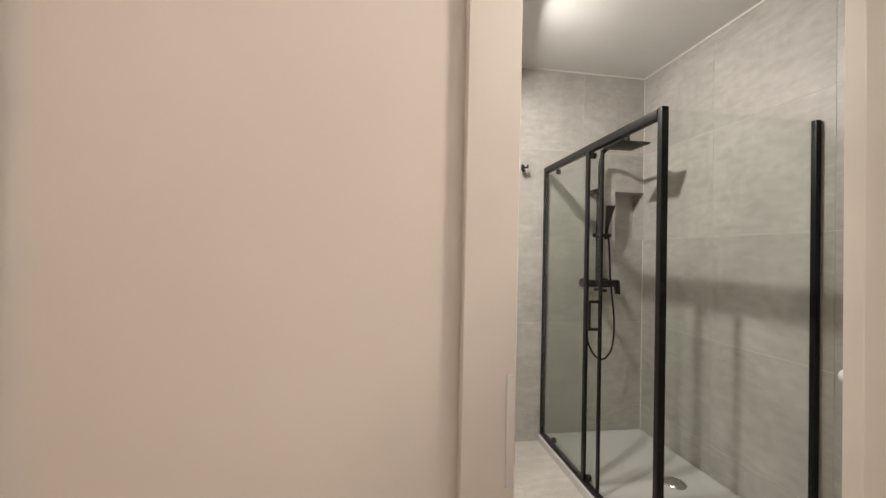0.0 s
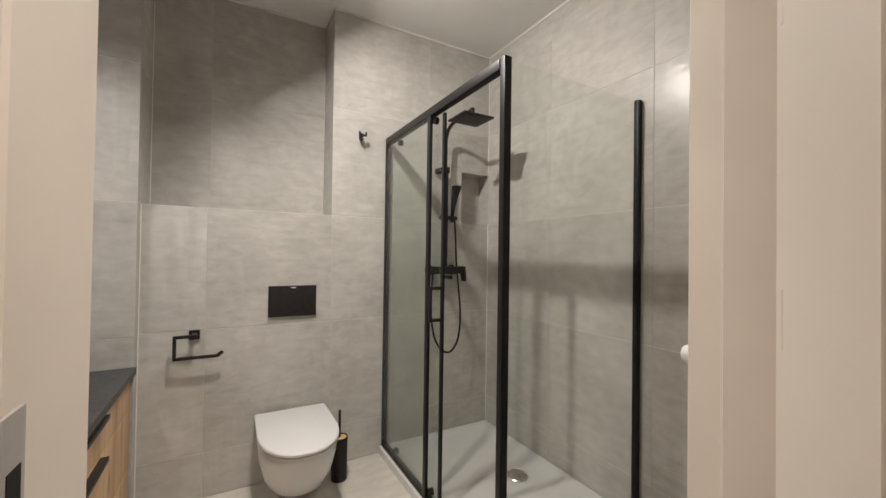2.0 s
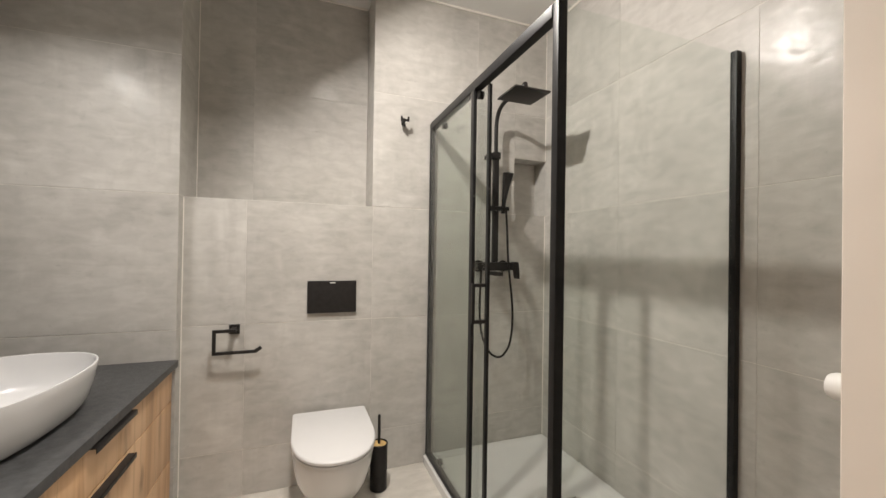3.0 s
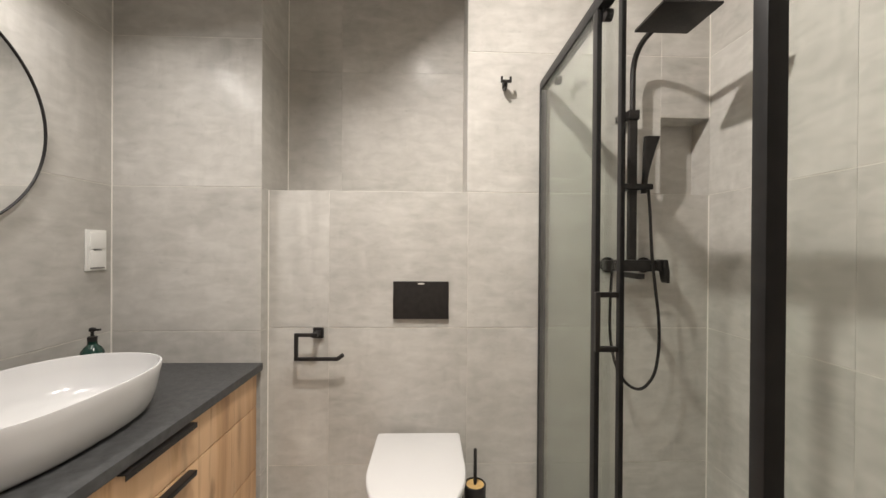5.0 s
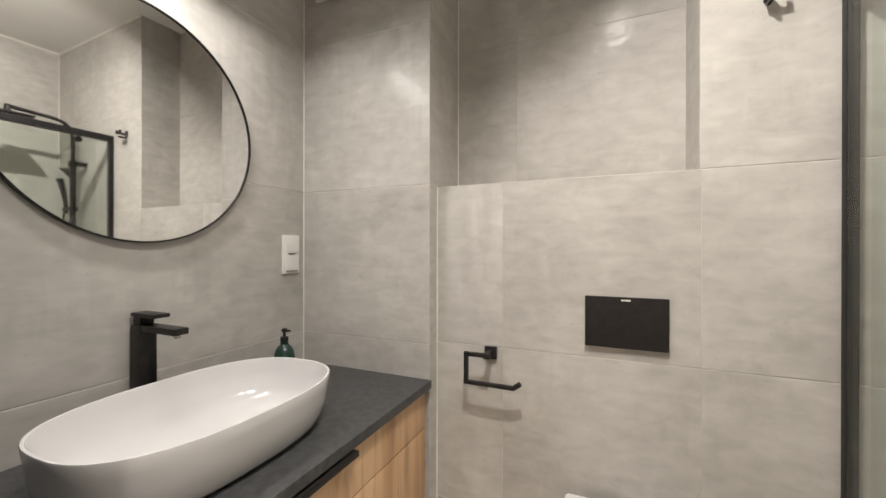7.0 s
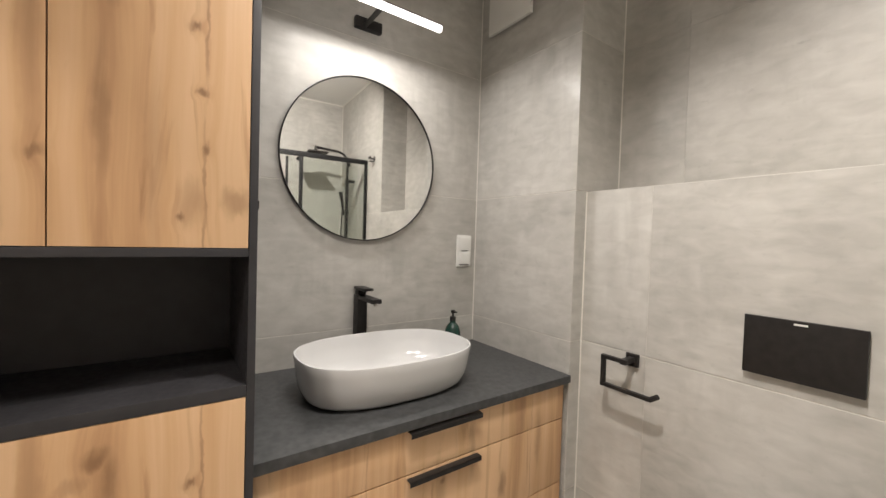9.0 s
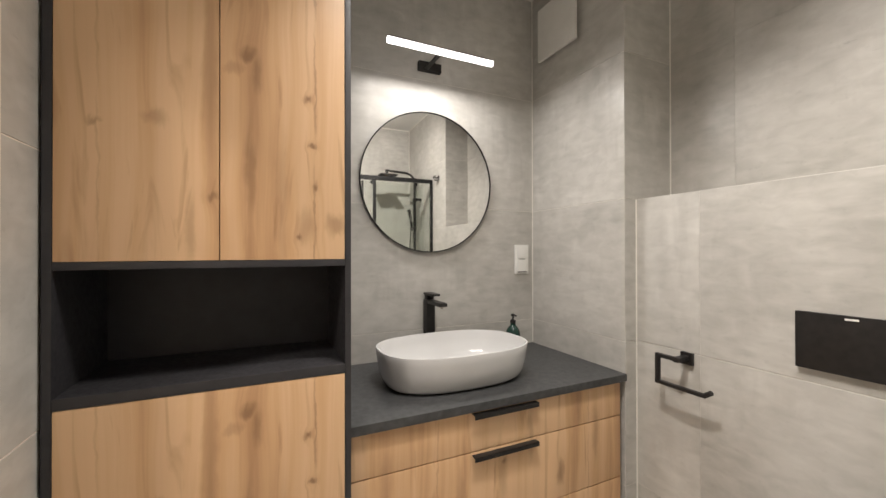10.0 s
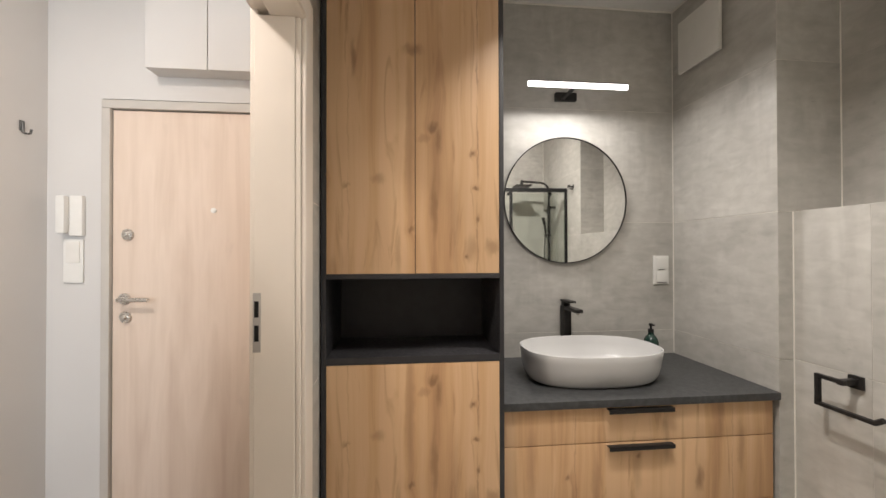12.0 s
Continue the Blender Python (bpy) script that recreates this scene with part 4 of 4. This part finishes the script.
# ---- silicone and trim lines in the corners ----
for name, b in (("trim", (XL + 0.0005, XL + 0.004, YP - 0.004, YP - 0.0005, 0.68, HC)), ("trim", (XR - 0.004, XR - 0.0005, YB - 0.004, YB - 0.0005, 0.046, SILL - 0.004)),
                ("trim", (XP + 0.0005, XP + 0.004, YN - 0.004, YN - 0.0005, SILL + 0.002, HC)), ("trim", (XP + 0.0005, XP + 0.004, YB - 0.004, YB - 0.0005, 0.0, SILL - 0.002)),
                ("trim", (XR - 0.004, XR - 0.0005, YB - 0.004, YB - 0.0005, 1.737, HC)),
                ("trim", (XR - 0.006, XR - 0.0005, YF, YB - 0.006, HC - 0.010, HC - 0.0005)), ("trim", (XN + 0.001, XR - 0.006, YB - 0.006, YB - 0.0005, HC - 0.010, HC - 0.0005)),
                ("trim", (XP + 0.006, XN - 0.006, YN - 0.006, YN - 0.0005, HC - 0.008, HC - 0.0005)), ("trim", (XL + 0.006, XP, YP - 0.005, YP - 0.0005, HC - 0.008, HC - 0.0005)),
                ("trim", (XL + 0.0005, XL + 0.006, 1.34, YP - 0.006, HC - 0.008, HC - 0.0005))):
    structure(name, [b], M_SILICONE, "pale silicone joint in the tiled corner", "trim")

# ---- ceiling spots ----
for eye, aim, watts, spread in SPOTS:
    spot = thing("ceiling_spot", (eye.x, eye.y, HC), "small white ceiling spotlight on a round rose", "ceiling lamp", "ceiling spots")
    back = eye - aim * 0.045
    bm = bmesh.new()
    lathe(bm, [(0.01, HC - 0.016), (0.035, HC - 0.015), (0.036, HC - 0.0002), (0.01, HC - 0.0002)], (back.x, back.y, 0), n=28)
    part("rose", bm, M_PLASTIC, spot)
    bm = bmesh.new()
    tube(bm, [(back.x, back.y, HC - 0.016), (back.x, back.y, back.z)], 0.006, 10)
    part("stem", bm, M_PLASTIC, spot)
    axis = Matrix.Translation(eye) @ aim.to_track_quat("Z", "Y").to_matrix().to_4x4()
    for name, rings, material in (("can", [(0.005, -0.062), (0.024, -0.060), (0.034, -0.03), (0.034, -0.004), (0.005, -0.004)], M_PLASTIC),
                                  ("lens", [(0.004, -0.0035), (0.030, -0.0035), (0.030, 0.0), (0.004, 0.0)], M_LENS)):
        bm = bmesh.new()
        lathe(bm, rings, n=28)
        bmesh.ops.transform(bm, matrix=axis, verts=bm.verts)
        part(name, bm, material, spot, "glowing lens" if name == "lens" else "")

# ---- hall ----
entrance = thing("entrance_door", (XE, 0.12, 0), "pale ash entrance door in a beige steel frame", "door")
for b in ((XE - 0.05, XE + 0.012, -0.313, -0.280, 0.001, 1.856), (XE - 0.05, XE + 0.012, 0.530, 0.564, 0.001, 1.856), (XE - 0.05, XE + 0.012, -0.313, 0.564, 1.8565, 1.893)):
    box_part("frame", b, M_FRAME, entrance, "beige steel frame", 0.003)
ed = box_part("leaf", (XE - 0.06, XE - 0.004, -0.276, 0.526, 0.005, 1.852), M_PALEWOOD, entrance, "", 0.002)
XD = XE - 0.0038
for name, y, z in (("lock_rose", -0.214, 1.311), ("handle_rose", -0.226, 1.032), ("lock_rose", -0.222, 0.953)):
    bm = bmesh.new()
    lathe(bm, [(0.004, XD), (0.024, XD), (0.025, XD + 0.005), (0.022, XD + 0.010), (0.011, XD + 0.011), (0.010, XD + 0.024), (0.003, XD + 0.025)], (0, y, z), "x", 24)
    part(name, bm, M_STEEL, ed, "round steel rose")
bm = bmesh.new()
tube(bm, rounded_path([(XD + 0.024, -0.226, 1.032), (XD + 0.048, -0.226, 1.032), (XD + 0.048, -0.105, 1.032)], 0.02, 5), 0.009, 12)
part("lever", bm, M_STEEL, ed, "steel lever handle")
bm = bmesh.new()
lathe(bm, [(0.002, XD), (0.011, XD), (0.012, XD + 0.004), (0.003, XD + 0.006)], (0, 0.139, 1.419), "x", 18)
part("peephole", bm, M_PLASTIC, ed, "pale peephole")

meter = thing("meter_cabinet", (XE + 0.04, 0.2, 2.0), "white two-door wall cabinet above the entrance door", "cabinet")
box_part("body", (XE + 0.0005, XE + 0.074, -0.090, 0.56, 2.003, 2.60), M_HALLWHITE, meter, "", 0.001)
for y0, y1 in ((-0.0905, 0.1535), (0.1575, 0.56)):
    box_part("door", (XE + 0.0745, XE + 0.090, y0, y1, 2.003, 2.60), M_HALLWHITE, meter, "", 0.001)

intercom = thing("intercom", (XE, -0.42, 1.39), "white wall intercom handset beside the entrance door", "intercom")
box_part("base", (XE + 0.0005, XE + 0.022, -0.432, -0.380, 1.305, 1.476), M_PLASTIC, intercom, "", 0.006)
box_part("handset", (XE + 0.0225, XE + 0.050, -0.462, -0.428, 1.315, 1.472), M_PLASTIC, intercom, "", 0.008)
hall_switch = thing("light_switch", (XE, -0.42, 1.21), "white light switch below the intercom", "switch")
box_part("frame", (XE + 0.0005, XE + 0.009, -0.462, -0.385, 1.105, 1.290), M_PLASTIC, hall_switch, "", 0.002)
box_part("rocker", (XE + 0.0085, XE + 0.013, -0.450, -0.397, 1.190, 1.280), M_VENT, hall_switch, "", 0.002)
coat_hook = thing("coat_hook", (-0.412, YO, 1.718), "small grey metal coat hook on the hall wall", "hook")
bm = bmesh.new()
tube(bm, rounded_path([(-0.412, YO + 0.004, 1.753), (-0.412, YO + 0.008, 1.708), (-0.412, YO + 0.035, 1.706), (-0.412, YO + 0.037, 1.724)], 0.012, 5), 0.004, 10)
box(bm, -0.420, -0.404, YO + 0.0002, YO + 0.006, 1.718, 1.758, 0.001)
part("hook", bm, M_HOOK, coat_hook)
# assumed fixture, out of view, above the warm hall light
unseen_hall_lamp = thing("unseen_hall_lamp", (0.85, -0.04, 2.62), "unseen round white ceiling lamp assumed in the hall", "ceiling lamp")
bm = bmesh.new()
lathe(bm, [(0.02, 2.512), (0.12, 2.514), (0.135, 2.53), (0.135, 2.618), (0.02, 2.6195)], (0.85, -0.04, 0), n=36)
part("body", bm, M_PLASTIC, unseen_hall_lamp)
# window added out of view to go with the cool fill
added_window = thing("added_window", (2.64, -0.015, 0.8), "unseen white framed window added around the hall fill light", "window", kind="structure")
for b in ((2.60, 2.66, -0.45, -0.40, 0.8, 2.2), (2.60, 2.66, 0.37, 0.42, 0.8, 2.2), (2.60, 2.66, -0.40, 0.37, 0.8, 0.86), (2.60, 2.66, -0.40, 0.37, 2.14, 2.2)):
    box_part("window_frame", b, M_PLASTIC, added_window, "", 0.003)
box_part("pane", (2.625, 2.631, -0.3995, 0.3695, 0.8605, 2.1395), M_GLASS, added_window)


# ---- tiles of walls and floor, piece by piece ----
tile_meshes = {}


def tile_mesh(w, h, material, thick=0.0012):
    key = (round(w, 3), round(h, 3), material.name)
    if key not in tile_meshes:
        c, x, y = 0.0006, w / 2, h / 2
        bm = bmesh.new()
        loft(bm, [[Vector((sx * x, sy * y, -thick)) for sx, sy in ((-1, -1), (1, -1), (1, 1), (-1, 1))],
                  [Vector((sx * x, sy * y, -c)) for sx, sy in ((-1, -1), (1, -1), (1, 1), (-1, 1))],
                  [Vector((sx * (x - c), sy * (y - c), 0)) for sx, sy in ((-1, -1), (1, -1), (1, 1), (-1, 1))]], True, True)
        tile_meshes[key] = mesh_of("tile", bm, material, 30)
    return tile_meshes[key]


def lay(parent, origin, u, v, us, vs, material, upright=0.0015, level=0.0033):
    """Tiles between the cuts us and vs (metres along u and v from origin), their face in the plane through origin."""
    u, v, o = Vector(u), Vector(v), Vector(origin)
    w = u.cross(v)
    for a, b in zip(us, us[1:]):
        for c, d in zip(vs, vs[1:]):
            if b - a < 0.012 or d - c < 0.012:
                continue
            ob = new("tile", tile_mesh(b - a - upright, d - c - level, material))
            p = o + u * (a + b) / 2 + v * (c + d) / 2
            ob.matrix_basis = Matrix(((u.x, v.x, w.x, p.x), (u.y, v.y, w.y, p.y), (u.z, v.z, w.z, p.z), (0, 0, 0, 1)))
            ob.parent = parent


ROWS_Z = [0.0, 0.215, 0.805, SILL, 2.0, HC]
LOW, HIGH = ROWS_Z[:4], ROWS_Z[3:]
# facing the camera from the back: u runs along +x, v up
lay(wall_back, (0, YB, 0), (1, 0, 0), (0, 0, 1), [XP, 0.137, 0.733, 1.33, XR], LOW, M_TILE)
lay(wall_back, (0, YN, 0), (1, 0, 0), (0, 0, 1), [XP, 0.137, XN], HIGH, M_TILE, 0.0006, 0.0007)
lay(wall_back, (0, YB, 0), (1, 0, 0), (0, 0, 1), [XN, 1.33, NICHE[0]], HIGH, M_TILE)
lay(wall_back, (0, YB, 0), (1, 0, 0), (0, 0, 1), [NICHE[0], XR], [NICHE[3], 2.0, HC], M_TILE)
lay(wall_back, (0, NICHE[4], 0), (1, 0, 0), (0, 0, 1), [NICHE[0], XR], [SILL, NICHE[3]], M_TILE)
lay(wall_back, (0, YP, 0), (1, 0, 0), (0, 0, 1), [XL, XP], ROWS_Z, M_TILE)
# the short side of the pier, the sides of the recesses, their sills and the lintel
lay(wall_back, (XP, 0, 0), (0, 1, 0), (0, 0, 1), [YP, YB], LOW, M_TILE)
lay(wall_back, (XP, 0, 0), (0, 1, 0), (0, 0, 1), [YP, YN], HIGH, M_TILE)
lay(wall_back, (XN, 0, 0), (0, -1, 0), (0, 0, 1), [-YN, -YB], HIGH, M_TILE)
lay(wall_back, (0, 0, SILL), (1, 0, 0), (0, 1, 0), [XP, 0.137, XN], [YB, YN], M_TILE)
lay(wall_back, (0, 0, SILL), (1, 0, 0), (0, 1, 0), [NICHE[0], XR], [YB, NICHE[4]], M_TILE)
lay(wall_back, (NICHE[0], 0, 0), (0, 1, 0), (0, 0, 1), [YB, NICHE[4]], [SILL, NICHE[3]], M_TILE)
lay(wall_back, (0, 0, NICHE[3]), (1, 0, 0), (0, -1, 0), [NICHE[0], XR], [-NICHE[4], -YB], M_TILE)
lay(wall_right, (XR, 0, 0), (0, -1, 0), (0, 0, 1), [-YB, -1.935, -1.335, -0.735, -YF], ROWS_Z, M_TILE)
lay(wall_right, (XR, 0, 0), (0, -1, 0), (0, 0, 1), [-NICHE[4], -YB], [SILL, NICHE[3]], M_TILE)
lay(wall_left, (XL, 0, 0), (0, 1, 0), (0, 0, 1), [YF, 1.260, YP], ROWS_Z, M_TILE)
lay(wall_front, (0, YF, 0), (-1, 0, 0), (0, 0, 1), [-0.060, 0.116, -XL], ROWS_Z, M_TILE)
lay(wall_front, (0, YF, 0), (-1, 0, 0), (0, 0, 1), [-XR, -1.165], ROWS_Z, M_TILE)
lay(wall_front, (0, YF, 0), (-1, 0, 0), (0, 0, 1), [-1.105, -0.465, -0.060], [HEAD + 0.09, HC], M_TILE)
lay(floor, (0, 0, 0), (1, 0, 0), (0, 1, 0), [XL, -0.46, 0.137, 0.733, 1.33, XR], [YF - 0.1, 0.72, 1.32, 1.92, YB], M_FLOORTILE)
